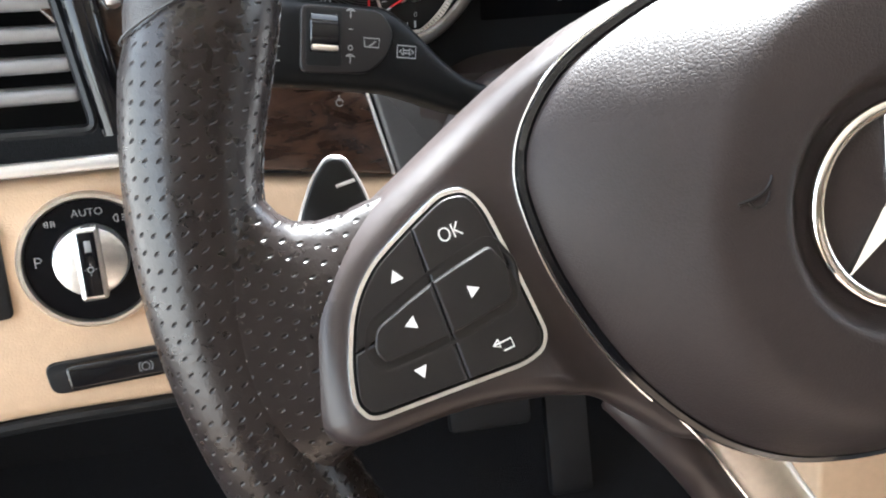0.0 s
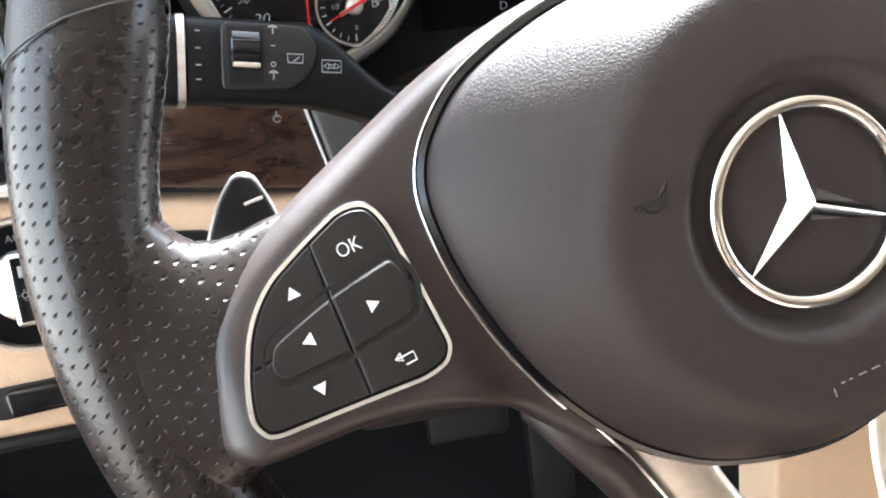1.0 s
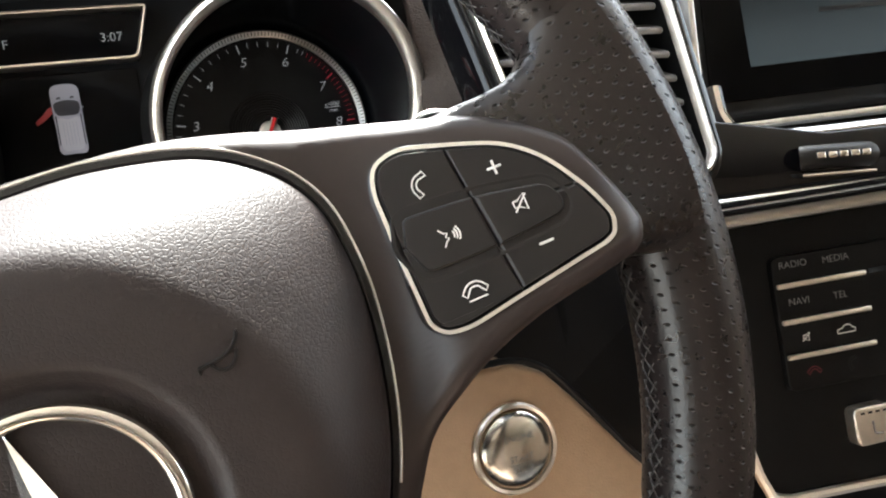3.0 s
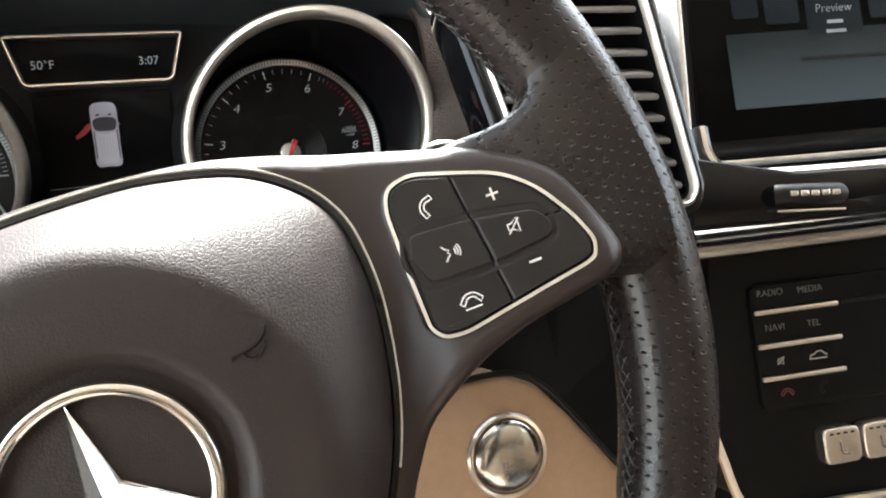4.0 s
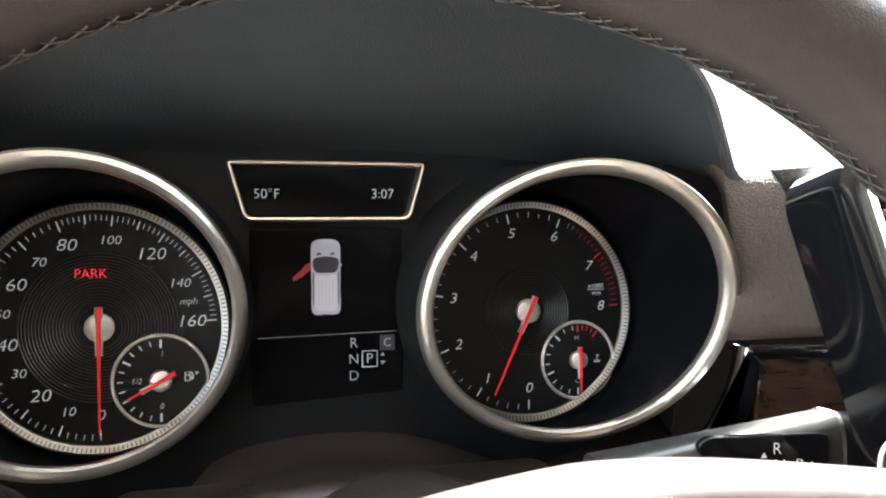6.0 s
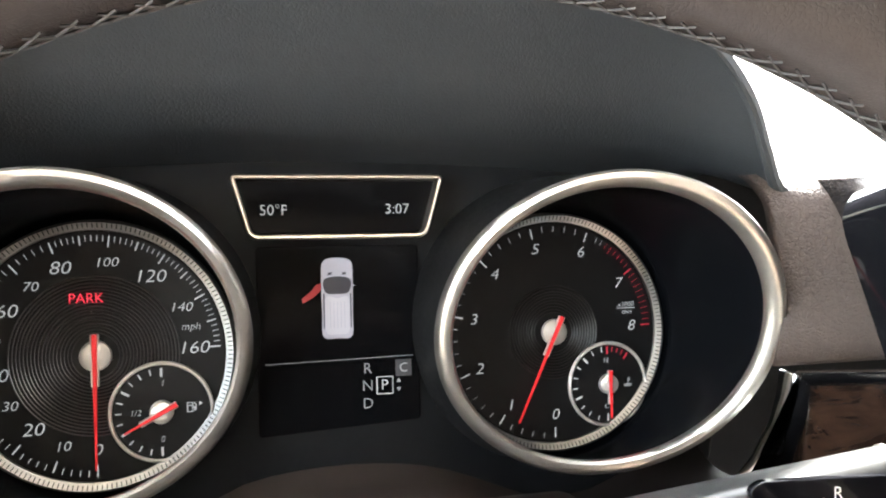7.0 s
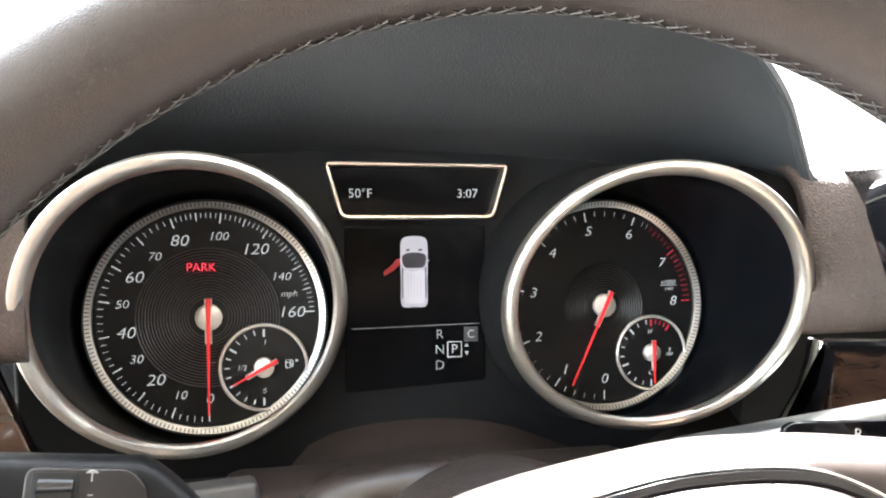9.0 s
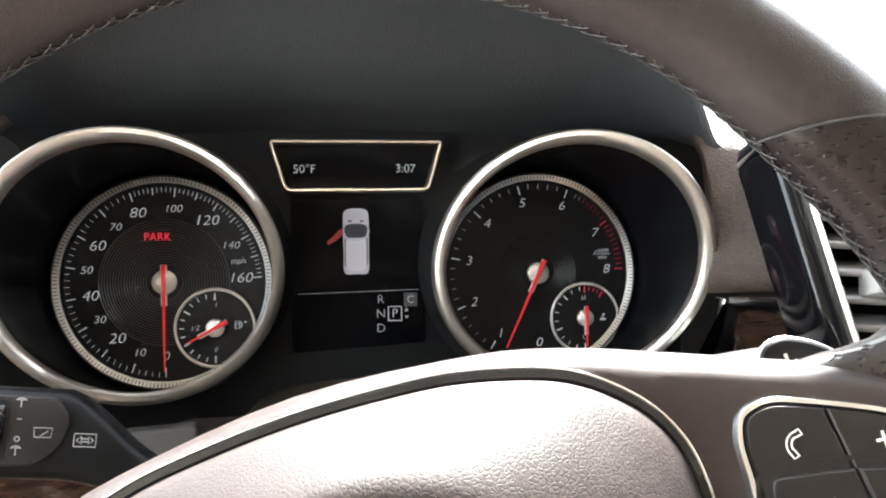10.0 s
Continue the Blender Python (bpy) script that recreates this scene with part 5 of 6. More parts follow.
M_SLAT = vary(material("grey_slat_paint", (0.26, 0.26, 0.265), 0.3, 0.3), 80, 0.06, 0.03)
VL = LEFT_DASH @ shift(0, 0, 0.004)
air_vent(VL, [(-0.30, 0.0), (-0.100, -0.004), (-0.108, 0.050), (-0.116, 0.105), (-0.30, 0.105)], 0.008, 8, 0.006, 0.102, lambda y: -0.295, lambda y: -0.1045 - 0.11 * y, "large side air vent with grey slats in a dark frame", fm=M_BLACK)
tagged(part("vent_surround", sweep(smooth_loop([Vector(p) for p in ((-0.0935, -0.004, 0), (-0.0985, 0.03, 0.003), (-0.104, 0.07, 0.002), (-0.112, 0.11, 0))], 6, False), 0.007, 12, flat=0.9), M_GLOSS, None, "", VL), "glossy black edge beside the side air vent", "vent trim")
tagged(part("vent_slider", box(-0.0035, 0.0035, -0.018, 0.018, 0, 0.010, 0.003), M_BRUSH, None, "", VL @ shift(-0.0905, 0.062, 0.002, 8)), "silver ridged thumbwheel beside the vent", "thumbwheel")

# ---- stalk with wiper switch ----
ST = facing((-0.1123, 0.147, 0.6208), (0.1, -0.9, 0.4)) @ shift(0, 0, -0.001, -8)
stalk = thing("wiper_stalk", ST, "black column stalk with wiper thumbwheel and white symbols", "stalk")


def stalk_body(x0, x1, h0, h1, d):
    bm = bmesh.new()
    loops = []
    for i in range(9):
        t = i / 8
        x, h = x0 + (x1 - x0) * t, h0 + (h1 - h0) * t
        lp = []
        for j in range(32):
            a = 2 * math.pi * j / 32
            ex = lambda v, e: math.copysign(abs(v) ** e, v)
            lp.append((x, -0.001 + h * ex(math.sin(a), 0.75), -d + d * ex(math.cos(a), 0.45)))
        loops.append(lp)
    stack(bm, loops)
    return bm


def stalk_arm():
    """The fixed part of the stalk: full height at the switch, then narrowing and bending down to the column."""
    bm = bmesh.new()
    loops = []
    n = 22
    for i in range(n + 1):
        x = -0.036 + 0.106 * i / n
        k = min(1.0, max(0.0, (x - 0.008) / 0.034))
        k = k * k * (3 - 2 * k) * 0.5 + k * 0.5
        h, y = 0.0158 - 0.0088 * k, -0.001 - 0.0155 * k - 0.25 * max(0.0, x - 0.042)
        lp = []
        for j in range(32):
            a = 2 * math.pi * j / 32
            ex = lambda v, e: math.copysign(abs(v) ** e, v)
            lp.append((x, y + h * ex(math.sin(a), 0.75), -0.011 + 0.011 * ex(math.cos(a), 0.45)))
        loops.append(lp)
    stack(bm, loops)
    return bm


def thumb_roller(x0, x1, y, z, r):
    """A ribbed roller lying across the stalk."""
    bm = bmesh.new()
    loops = []
    for x, k in ((x0, 0.94), (x0 + 0.0005, 1.0), (x1 - 0.0005, 1.0), (x1, 0.94)):
        loops.append([(x, y + r * k * math.cos(2 * math.pi * j / 48), z + r * k * math.sin(2 * math.pi * j / 48)) for j in range(48)])
    stack(bm, loops)
    return bm


part("body", stalk_arm(), M_MATT, stalk, "", ST, angle=60)
part("end_cap", stalk_body(-0.064, -0.0395, 0.0142, 0.0162, 0.0115), M_MATT, stalk, "turning end cap", ST, angle=60)
part("collar", stalk_body(-0.0395, -0.0368, 0.0166, 0.0166, 0.0118), M_BRUSH, stalk, "thin silver collar", ST, angle=60)
part("inset", slab(rounded([(-0.0245, -0.0122), (0.0005, -0.0112), (0.0080, -0.0045), (0.0105, 0.0050), (0.0050, 0.0122), (-0.0245, 0.0122)], 0.0035), -0.003, 0.0009, 0.0007), M_BUTTON, stalk, "", ST)
part("roller_slot", slab(rounded([(-0.0225, -0.0095), (-0.0095, -0.0092), (-0.0095, 0.0108), (-0.0225, 0.0110)], 0.001), -0.002, 0.0011, 0.0001), M_BLACK, stalk, "", ST)
part("thumbwheel", thumb_roller(-0.0213, -0.0107, 0.0022, -0.0068, 0.0104), M_GLOSS, stalk, "glossy dark thumbwheel", ST)
part("thumbwheel_bar", box(-0.0208, -0.0112, -0.0042, -0.0022, 0.0010, 0.0042, 0.0006), M_SATIN, stalk, "", ST)
wip = [[(-0.0014, 0.0013), (0.0014, 0.0013)], [(0, 0.0013), (0, -0.0013)], ARC(0, -0.0001, 0.0020, 35, 145)]
for y, p in ((0.0098, wip), (0.0045, [[(-0.0008, 0), (0.0008, 0)]]), (-0.0022, [ARC(0, 0, 0.0008, 0, 360)]), (-0.0065, wip)):
    part("stalk_mark", line_mark(p, 0.00022), M_GREY, stalk, "", ST @ shift(-0.0062, y, 0.0011))
part("stalk_mark", line_mark([[(-0.0026, -0.0014), (-0.0030, 0.0018), (0.0030, 0.0018), (0.0026, -0.0014), (-0.0026, -0.0014)], [(-0.0008, -0.001), (0.0016, 0.0008)]], 0.00022), M_GREY, stalk, "", ST @ shift(0.0018, 0.0, 0.0012))
part("stalk_mark", line_mark([[(-0.0036, -0.0022), (0.0036, -0.0022), (0.0036, 0.0022), (-0.0036, 0.0022), (-0.0036, -0.0022)], [(-0.0028, 0), (-0.0012, 0.0013), (-0.0012, -0.0013), (-0.0028, 0)], [(0.0028, 0), (0.0012, 0.0013), (0.0012, -0.0013), (0.0028, 0)], [(-0.0012, 0.0005), (0.0012, 0.0005)], [(-0.0012, -0.0005), (0.0012, -0.0005)]], 0.00022), M_GREY, stalk, "", ST @ shift(0.0155, -0.0020, 0.0006))
for y in (0.0085, 0.0025, -0.0035, -0.0085):
    part("stalk_mark", line_mark([[(-0.0009, 0), (0.0009, 0)]], 0.00024), M_GREY, stalk, "", ST @ shift(-0.0325, y, 0.0005))
part("stalk_mark", line_mark([ARC(0, -0.0008, 0.0022, 30, 150), [(-0.002, -0.0008), (0.002, -0.0008)], [(0.0026, 0), (0.0036, 0.0004)]], 0.00022), M_GREY, stalk, "", ST @ shift(-0.0500, -0.0075, 0.0004))

# ---- gear selector on the other side of the column ----
GS = facing((0.1305, 0.1312, 0.6393), (-0.1, -0.95, 0.29)) @ shift(0, 0, -0.001)
selector = thing("gear_selector", GS, "silver-grey column gear lever with a glossy black letter window", "gear selector")


def lever(x0, x1, y0, y1, h0, h1, d, n=10):
    bm = bmesh.new()
    loops = []
    for i in range(n + 1):
        t = i / n
        x, y, h = x0 + (x1 - x0) * t, y0 + (y1 - y0) * t, h0 + (h1 - h0) * t
        lp = []
        for j in range(32):
            a = 2 * math.pi * j / 32
            ex = lambda v, e: math.copysign(abs(v) ** e, v)
            lp.append((x, y + h * ex(math.sin(a), 0.7), -d + d * ex(math.cos(a), 0.5)))
        loops.append(lp)
    stack(bm, loops)
    return bm


part("arm", lever(-0.058, 0.0245, -0.0125, -0.0075, 0.0085, 0.0175, 0.010), vary(material("satin_grey_paint", (0.045, 0.044, 0.043), 0.32, 0.3), 90, 0.1, 0.05), selector, "satin grey arm", GS, angle=60)
part("tip", lever(0.0255, 0.0620, -0.0075, -0.0075, 0.0165, 0.0155, 0.010), M_BLACK, selector, "black tip", GS, angle=60)
part("collar", lever(0.0243, 0.0257, -0.0075, -0.0075, 0.0178, 0.0178, 0.0104, 2), M_BRUSH, selector, "", GS)
part("window", slab(rounded([(-0.0275, 0.0010), (-0.0120, -0.0190), (0.0190, -0.0210), (0.0185, 0.0040), (0.0150, 0.0048), (-0.0240, 0.0040)], 0.003), -0.002, 0.0008, 0.0005), M_GLOSS, selector, "glossy black window with gear letters", GS)
for t, x, y in (("R", 0, 0), ("N", 0.0011, -0.0054), ("D", 0.0018, -0.0107), ("P", 0.0079, -0.0053)):
    part("gear_letter", text_mesh(t, 0.0054, 0.00004), M_WHITE, selector, "", GS @ shift(x, y, 0.0010))
for x, y, a in ((-0.0045, -0.0022, 90), (-0.0040, -0.0088, 270), (0.0120, -0.0053, 180)):
    part("gear_letter", tri_mark(a, 0.0013), M_WHITE, selector, "", GS @ shift(x, y, 0.0010))

# ---- beige panel with the start button ----
beige_right = sheet([(0.10, 0.045), (0.0, 0.0375), (-0.02, 0.0380), (-0.05, 0.03), (-0.060, 0.0), (-0.060, -0.06), (-0.060, -0.16), (0.15, -0.16), (0.15, -0.075), (0.095, -0.055), (0.062, -0.022), (0.036, 0.012), (0.020, 0.0305), (0.004, 0.0378)][1:], START, M_BEIGE, "lower_dashboard", "beige leather lower dashboard panel round the start button", "dashboard panel", 0.03, 0.003, 0.004)
part("edge_trim", sweep(smooth_loop([Vector((x, y, 0.0005)) for x, y in ((-0.02, 0.0388), (0.004, 0.0388), (0.021, 0.0312), (0.037, 0.0125), (0.063, -0.0215), (0.0955, -0.0545), (0.15, -0.074))], 5, False), 0.0016, 8), M_BLACK, beige_right, "dark edge line", START)
start = thing("start_button", START, "round brushed silver engine start button in a recessed ring", "start button")
part("ring", lathe([(0.0205, 0.0), (0.0205, 0.0022), (0.0196, 0.0034), (0.0182, 0.0028), (0.0176, 0.0), (0.0174, -0.004)], 64), M_SATIN, start, "satin metal ring", START)
part("cap", lathe([(0.0001, 0.0078), (0.0060, 0.0074), (0.0122, 0.0064), (0.0154, 0.0052), (0.0168, 0.0036), (0.0170, -0.004)], 64), M_CAP, start, "brushed silver cap", START)
part("well", lathe([(0.0001, -0.003), (0.0178, -0.003)], 48), M_BLACK, start, "", START)
for t, y in (("ENGINE", 0.0062), ("START", -0.0028), ("STOP", -0.0078)):
    part("lettering", text_mesh(t, 0.0040, 0.00004), M_GREY, start, "", START @ shift(0, y, 0.0076))
part("lettering", box(-0.006, 0.006, -0.00012, 0.00012, 0, 0.0001), M_GREY, start, "", START @ shift(0, -0.0053, 0.0076))

# ---- centre console face ----
console = thing("centre_console", CONSOLE, "matt black centre console with silver edge lines", "console")
face = [(-0.044, 0.054), (-0.047, -0.018), (-0.036, -0.0565), (-0.028, -0.061), (0.16, -0.050), (0.16, 0.066)]
part("face", slab(rounded(face, [0.002, 0.004, 0.006, 0.008, 0.01, 0.002]), -0.05, -0.0015, 0.001), M_MATT, console, "", CONSOLE)
part("edge_line", sweep(smooth_loop([Vector((x, y, 0)) for x, y in ((-0.049, 0.02), (-0.0488, -0.018), (-0.043, -0.040), (-0.0375, -0.0555), (-0.030, -0.0620), (0.0, -0.0610), (0.16, -0.052))], 8, False), 0.0022, 8), M_SATIN, console, "satin silver edge line", CONSOLE)
part("ledge", box(-0.052, 0.17, 0.0628, 0.0745, -0.03, 0.010, 0.005, 4), M_GLOSS, console, "glossy black rounded ledge", CONSOLE @ pose(0, 0, 0, 0, 0, 4.0))
part("silver_line", sweep([(-0.050, 0.0576, 0.003), (0.06, 0.0576, 0.003), (0.17, 0.0576, 0.003)], 0.0028, 14), M_BEZEL, console, "satin silver line", CONSOLE @ pose(0, 0, 0, 0, 0, 4.0))
# added chrome chamfer in place of the windscreen sky mirrored in the ledge
bm = bmesh.new()
section = ((0.0712, 0.0010), (0.0709, 0.0042), (0.0698, 0.0072), (0.0678, 0.0101), (0.0646, 0.0130), (0.0628, 0.0130), (0.0622, 0.0030))
stack(bm, [[(x, y, z) for y, z in section] for x in (-0.051, 0.06, 0.17)])
part("ledge_reflection", bm, M_FRAME, console, "chrome chamfer standing in for the sky's reflection on the ledge", CONSOLE @ pose(0, 0, 0, 0, 0, 4.0), angle=60)
KP = CONSOLE @ shift(0, 0, 0, 4.0)
keys = thing("radio_panel", KP, "black radio key panel with silver separator bars", "radio panel")
part("panel", slab(rounded([(-0.0250, 0.0400), (-0.0250, -0.0165), (0.16, -0.0165), (0.16, 0.0400)], 0.004), -0.004, 0.0015, 0.0008), M_MATT, keys, "", KP)
for y in (0.0276, 0.0124, -0.0022):
    part("bar", box(-0.0240, 0.0165, y - 0.0011, y + 0.0011, 0.0010, 0.0032, 0.0008, 2), M_SATIN, keys, "silver bar", KP)
part("slot", box(0.018, 0.15, 0.0268, 0.0290, 0.0005, 0.0019), M_GLOSS, keys, "dark disc slot", KP)
for t, x, y in (("RADIO", -0.0152, 0.0360), ("MEDIA", 0.0042, 0.0355), ("NAVI", -0.0148, 0.0203), ("TEL", 0.0040, 0.0200)):
    part("lettering", text_mesh(t, 0.0042, 0.00004), M_GREY, keys, "", KP @ shift(x, y, 0.0016))
part("key_mark", line_mark([[(-0.0014, 0.0008), (-0.0004, 0.0008), (0.0010, 0.0018), (0.0010, -0.0018), (-0.0004, -0.0008), (-0.0014, -0.0008), (-0.0014, 0.0008)], [(-0.0018, -0.0016), (0.0018, 0.0016)]], 0.0002), M_WHITE, keys, "", KP @ shift(-0.0140, 0.0052, 0.0016))
part("key_mark", line_mark([[(-0.0042, -0.0012), (-0.0038, 0.0004), (-0.0018, 0.0008), (-0.0006, 0.0020), (0.0018, 0.0020), (0.0030, 0.0006), (0.0042, 0.0002), (0.0040, -0.0012), (-0.0042, -0.0012)]], 0.00022), M_WHITE, keys, "", KP @ shift(0.0042, 0.0052, 0.0016))
part("key_mark", line_mark(HANDSET, 0.00024), glow("faint_red_print", (0.10, 0.010, 0.014), 0.01), keys, "", KP @ shift(-0.0128, -0.0090, 0.0016))
part("key_mark", line_mark(spun(HANDSET, 65), 0.00024), M_BLACK, keys, "", KP @ shift(0.0045, -0.0088, 0.0016))
# seat heater rocker keys
for i in range(3):
    m = KP @ shift(0.0085 + 0.0195 * i, -0.0355, 0)
    sk = thing("seat_heater_key", m, "silver rocker key with a seat symbol on the console", "rocker key", "rocker keys on the console")
    part("cap", slab(rounded([(-0.0090, -0.0082), (0.0088, -0.0078), (0.0088, 0.0082), (-0.0092, 0.0082)], 0.0036), -0.004, 0.0052, 0.0012), M_SATIN, sk, "", m)
    for j in range(4):
        part("indicator", box(-0.0062 + 0.0034 * j, -0.0044 + 0.0034 * j, 0.0052, 0.0060, 0.0050, 0.0054), M_BLACK, sk, "", m)
    part("seat_mark", line_mark([[(-0.0014, 0.0030), (-0.0011, -0.0014), (-0.0004, -0.0024), (0.0026, -0.0026)]], 0.0005), M_GREY, sk, "", m @ shift(0, -0.001, 0.0054))

# ---- glossy fascia with the middle vent ----
vl = [(-0.0945, 0.0925), (-0.0685, 0.006), (-0.063, -0.001), (-0.004, -0.003), (0.0000, 0.004), (-0.0165, 0.0860), (-0.0225, 0.0915)]
vr = [0.009, 0.008, 0.004, 0.005, 0.004, 0.006, 0.006]
fascia = thing("fascia", VENT, "glossy black fascia round the vent and screen", "fascia")
bm = bmesh.new()
stack(bm, [[(p.x, p.y, z) for p in offset(rounded(vl, vr), d)] for d, z in ((0.0060, -0.034), (0.0060, -0.005), (0.0052, -0.0015), (0.0030, 0.0), (0.0005, 0.0004), (-0.0005, 0.0), (-0.0005, -0.005))], False, False)
part("front", bm, M_GLOSS, fascia, "", VENT)
part("lower_front", slab(rounded([(-0.004, -0.0120), (0.19, -0.003), (0.19, 0.014), (0.045, 0.010), (-0.004, 0.018)], 0.002), -0.014, -0.0006, 0.002, 3), M_GLOSS, fascia, "", VENT)
edge_f = [VENT @ Vector(p) for p in ((-0.086, 0.0965, -0.006), (-0.0975, 0.0905, -0.006), (-0.0945, 0.076, -0.006), (-0.0800, 0.030, -0.006), (-0.068, -0.017, -0.006), (-0.060, -0.06, -0.01))]
edge_b = [Vector(p) for p in ((0.182, 0.228, 0.711), (0.184, 0.217, 0.703), (0.189, 0.209, 0.690), (0.199, 0.203, 0.668), (0.209, 0.197, 0.646), (0.222, 0.19, 0.55))]
bm = bmesh.new()
fa, fb = smooth_loop(edge_f, 4, False), smooth_loop(edge_b, 4, False)
stack(bm, [[a.lerp(b, t) + Vector((0.004 * math.sin(t * math.pi), 0, 0)) for a, b in zip(fa, fb)] for t in (0, 0.25, 0.5, 0.75, 1.0)], False, False, closed=False)
part("side", bm, M_GLOSS, fascia, "", None, angle=120)
air_vent(VENT, vl, vr, 9, 0.00145, 0.0833, lambda y: -0.0625 - 0.32 * y, lambda y: -0.0040 - 0.185 * y, "middle air vent with silver slats in a chrome frame", 0.0, (-0.0620, 0.0395, 0.001), 0.0030, M_BEZEL, 22, 0.0013)
# rotary switch under the screen
kn = VENT @ shift(0.046, 0.0, 0.0)
rot = thing("screen_switch", kn, "small ribbed silver thumbwheel below the screen", "thumbwheel")
part("wheel", sweep([(-0.0135, 0, 0.001), (-0.012, 0, 0.002), (0.012, 0, 0.002), (0.0135, 0, 0.001)], 0.0046, 16), M_BLACK, rot, "", kn)
for i in range(5):
    part("rib", box(-0.0105 + 0.0045 * i, -0.0070 + 0.0045 * i, -0.0012, 0.0012, 0.0050, 0.0072, 0.0005), M_CHROME, rot, "", kn)
part("lip", box(-0.015, 0.015, -0.0072, -0.0060, 0, 0.004, 0.0005), M_CHROME, rot, "", kn)

# ---- screen ----
screen = thing("display_screen", SCREEN, "large free-standing display in a black frame with chrome foot", "display")
out = [(-0.010, -0.002), (0.24, 0.012), (0.24, 0.135), (-0.008, 0.135)]
part("housing", slab(rounded(out, 0.006), -0.02, 0.0, 0.003), M_BLACK, screen, "", SCREEN)
part("silver_side", box(-0.0105, -0.0075, -0.003, 0.135, -0.018, 0.001, 0.001), M_BRUSH, screen, "brushed silver side", SCREEN)
part("glass", slab(rounded([(-0.005, 0.004), (0.235, 0.017), (0.235, 0.131), (-0.004, 0.131)], 0.002), 0.0, 0.0012, 0.0004), M_PANEL, screen, "dark glossy screen glass", SCREEN)
part("foot", sweep(smooth_loop([Vector(p) for p in ((-0.006, 0.010, 0.004), (-0.004, -0.004, 0.006), (0.008, -0.012, 0.008), (0.06, -0.012, 0.008), (0.25, -0.002, 0.008))], 6, False), 0.0038, 10), M_CHROME, screen, "chrome lower edge", SCREEN)
part("foot", box(-0.004, 0.25, -0.0075, -0.0050, -0.004, 0.004, 0.0008), M_BRUSH, screen, "", SCREEN @ pose(0, 0, 0, 0, 0, 2.5))
# what the screen shows: tiles over a pale band
L_BAND = glow("lit_grey_band", (0.010, 0.0128, 0.0142), 0.02, 0.1)
tc = node(L_BAND, "TexCoord")
sep = node(L_BAND, "SeparateXYZ")
join(L_BAND, tc, "Object", sep, 0)
ramp = node(L_BAND, "MapRange")
for k, v in (("From Min", 0.018), ("From Max", 0.058), ("To Min", 0.17), ("To Max", 0.01)):
    ramp.inputs[k].default_value = v
ramp.interpolation_type = "SMOOTHSTEP"
join(L_BAND, sep, 1, ramp, 0)
join(L_BAND, ramp, 0, L_BAND.node_tree.nodes["Principled BSDF"], "Emission Strength")
L_TILE = glow("lit_blue_tile", (0.0062, 0.009, 0.0115), 0.012, 0.1)
S2 = SCREEN @ shift(0, 0, 0.0013, 3.0)
flat([(0.015, 0.018), (0.22, 0.018), (0.22, 0.053), (0.015, 0.053)], S2, L_BAND, screen, 0.0002)
for x, w, h in ((0.026, 0.0065, 0.011), (0.044, 0.0085, 0.015), (0.070, 0.014, 0.022), (0.097, 0.0085, 0.015)):
    flat(rounded([(x - w, 0.070 - h * 0.9), (x + w, 0.070 - h * 0.9), (x + w, 0.070 + h), (x - w, 0.070 + h)], 0.002), S2, L_TILE, screen, 0.0003)
part("reading", text_mesh("Preview", 0.0058, 0.00004, 0.1), L_DIM, screen, "", S2 @ shift(0.070, 0.0625, 0.0005))
for w, y in ((0.008, 0.056), (0.010, 0.0515)):
    part("reading", box(-w / 2, w / 2, -0.0008, 0.0008, 0, 0.0001), L_DIM, screen, "", S2 @ shift(0.070, y, 0.0005))
part("reading", box(-0.028, 0.028, -0.0010, 0.0010, 0, 0.0001), M_FACE, screen, "", S2 @ shift(0.078, 0.039, 0.0005))
part("picture", line_mark([[(-0.004, -0.004), (0.004, 0.004)], [(-0.002, -0.004), (-0.004, -0.002)]], 0.0007), L_DIM, screen, "", S2 @ shift(0.071, 0.080, 0.0005))

# ---- cabin: floor, firewall, pedals, seats, doors, roof ----
def plain(name, bm, ma, label, category, kind="", angle=40):
    return tagged(part(name, bm, ma, None, "", None, angle=angle), label, category, "", kind)


plain("floor", box(-0.72, 1.25, -2.0, 0.72, -0.04, 0.0), M_CARPET, "black carpeted cabin floor", "floor", "structure")
plain("wall_front", box(-0.72, 1.25, 0.62, 0.66, 0.0, 0.70), M_CARPET, "black carpeted front bulkhead", "wall", "structure")
plain("ground", box(-60, 60, -60, 60, -0.75, -0.70), vary(material("pale_concrete", (0.40, 0.39, 0.37), 0.9), 0.6, 0.15), "pale concrete yard", "ground", "structure")
M_DOOR = vary(material("beige_door", (0.42, 0.32, 0.24), 0.6), 20, 0.1)
M_LINER = vary(material("cream_headliner", (0.60, 0.55, 0.48), 0.9), 60, 0.08)
# unseen; built higher than a door panel to dim light from the right
plain("wall_right", box(1.19, 1.25, -2.0, 0.66, 0.0, 0.84, 0.01), M_DOOR, "unseen beige door panel, raised to cut light from the right", "door", "structure")
plain("wall_left", box(-0.72, -0.66, -2.0, -0.55, 0.0, 0.68, 0.01), M_DOOR, "beige door panel behind the open driver's door", "door", "structure")
# unseen; its height sets how much side light enters the footwell
plain("door_sill", box(-0.72, -0.66, -0.55, 0.40, 0.0, 0.36, 0.01), M_DOOR, "unseen beige sill that limits light through the open driver's door", "door sill", "structure")
plain("wall_left_front", box(-0.72, -0.66, 0.40, 0.66, 0.0, 0.68, 0.01), M_DOOR, "beige side panel ahead of the open door", "wall", "structure")
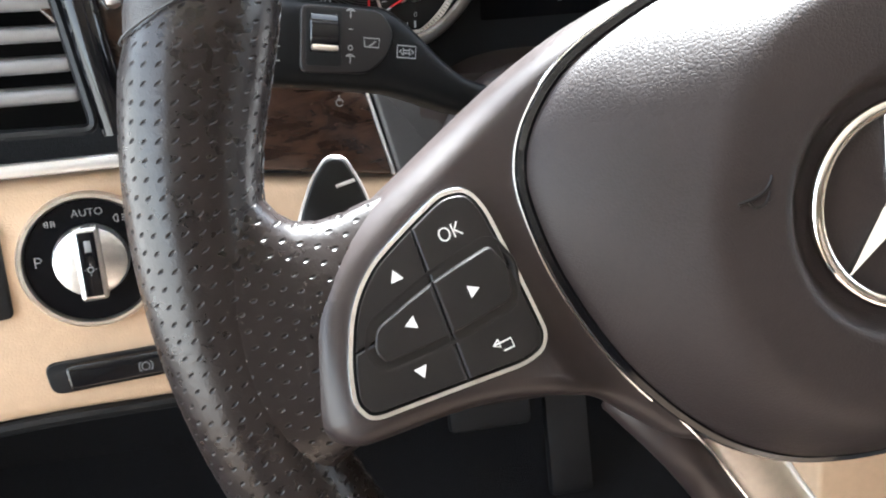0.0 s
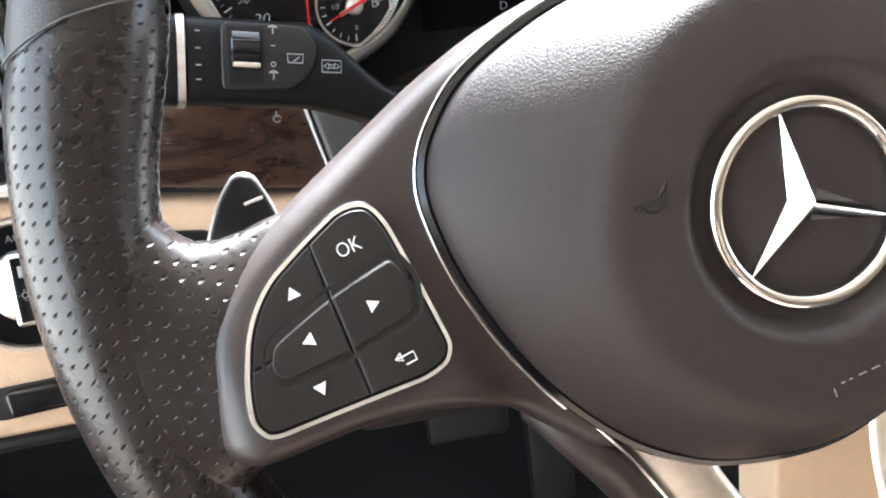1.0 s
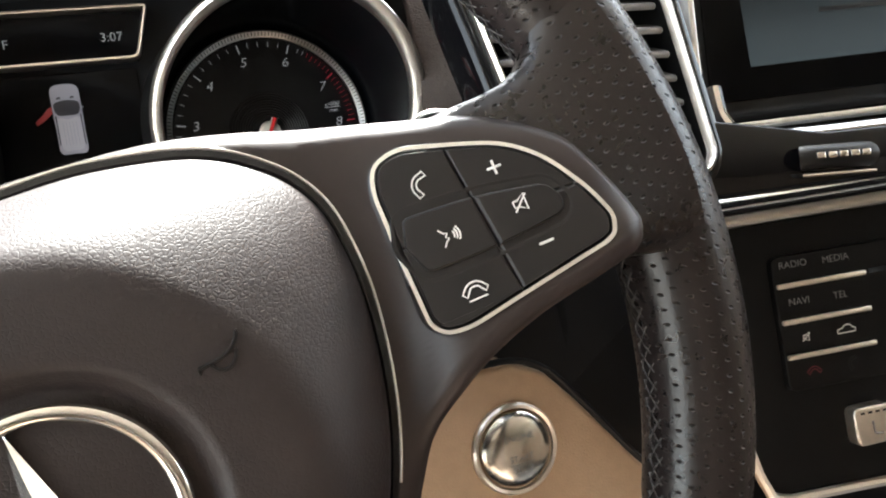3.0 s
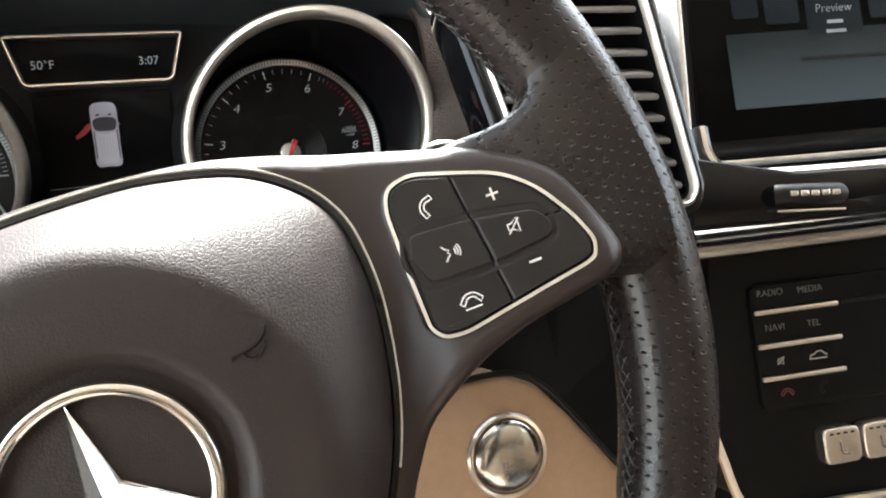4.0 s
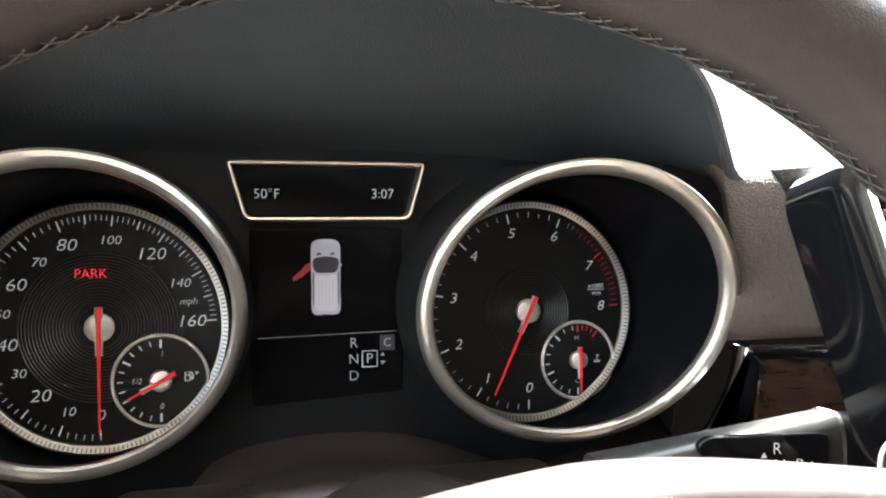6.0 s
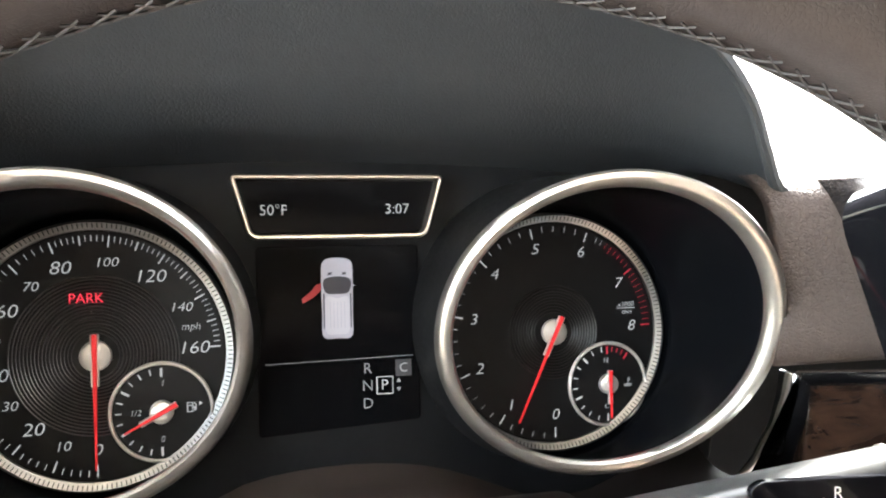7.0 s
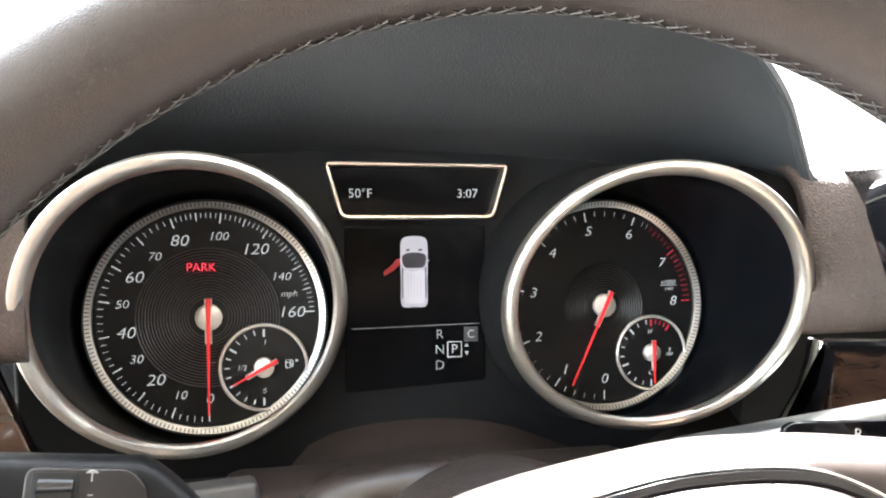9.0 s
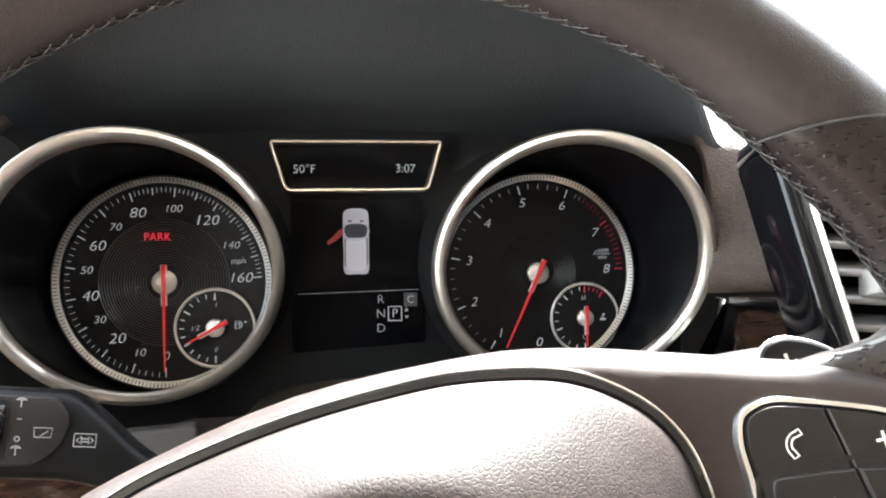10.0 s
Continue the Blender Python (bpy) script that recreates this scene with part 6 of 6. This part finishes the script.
# unseen; closed up to the roof, without a window, to darken the cabin
plain("wall_rear", box(-0.66, 1.19, -2.0, -1.94, 0.0, 1.2), M_DOOR, "unseen beige rear wall that shuts out light from behind", "wall", "structure")
plain("ceiling", box(-0.70, 1.23, -2.0, 0.12, 1.18, 1.22, 0.01), M_LINER, "pale cream roof lining", "ceiling", "structure")
for x in (-0.68, 1.21):
    for path in ([(x, 0.74, 0.74), (x * 0.97, 0.42, 0.98), (x * 0.94, 0.12, 1.18)], [(x, -0.55, 0.66), (x * 0.96, -0.55, 1.18)], [(x, -1.95, 0.66), (x * 0.95, -1.7, 1.18)]):
        plain("pillar", sweep(smooth_loop([Vector(p) for p in path], 5, False), 0.045, 12), M_LINER, "pale cream roof pillar", "pillar", "structure")
# unseen panels fill the rear side windows to keep their light out
for nm, x0, x1 in (("wall_left_rear", -0.70, -0.67), ("wall_right_rear", 1.20, 1.23)):
    plain(nm, box(x0, x1, -1.95, -0.55, 0.66, 1.2), M_LINER, "unseen solid rear side that shuts out window light", "wall", "structure")
M_PEDAL = vary(material("dark_pedal_rubber", (0.007, 0.007, 0.008), 0.6), 80, 0.2)
for nm, x, z, w, h in (("brake_pedal", 0.075, 0.135, 0.045, 0.028), ("accelerator_pedal", 0.175, 0.06, 0.026, 0.060)):
    m = pose(x, 0.47, z, 60, 0, 0)
    p = thing(nm, m, "dark rubber-faced foot pedal hanging in the footwell", "pedal")
    part("pad", box(-w, w, -h, h, -0.008, 0.008, 0.006), M_PEDAL, p, "", m)
    part("arm", sweep([m @ Vector((0, h * 0.6, -0.008)), Vector((x - 0.01, 0.58, z + 0.10)), Vector((x - 0.02, 0.63, z + 0.28))], 0.009, 8), M_BLACK, p, "", None)
# driver's seat behind the camera, so that the chrome has something to mirror
M_SEAT = grain(vary(material("brown_seat_leather", (0.20, 0.15, 0.115), 0.55), 25, 0.1, 0.05), 0.002, 0.3, 0.0003)
seat = thing("driver_seat", pose(0.0, -0.75, 0.0), "brown leather driver seat facing the wheel", "seat")
part("cushion", box(-0.26, 0.26, -0.80, -0.36, 0.12, 0.30, 0.05, 4), M_SEAT, seat, "", None)
part("backrest", box(-0.26, 0.26, -0.98, -0.84, 0.25, 0.90, 0.05, 4), M_SEAT, seat, "", None)
part("seat_base", box(-0.22, 0.22, -0.85, -0.42, 0.0, 0.14, 0.01), M_BLACK, seat, "", None)
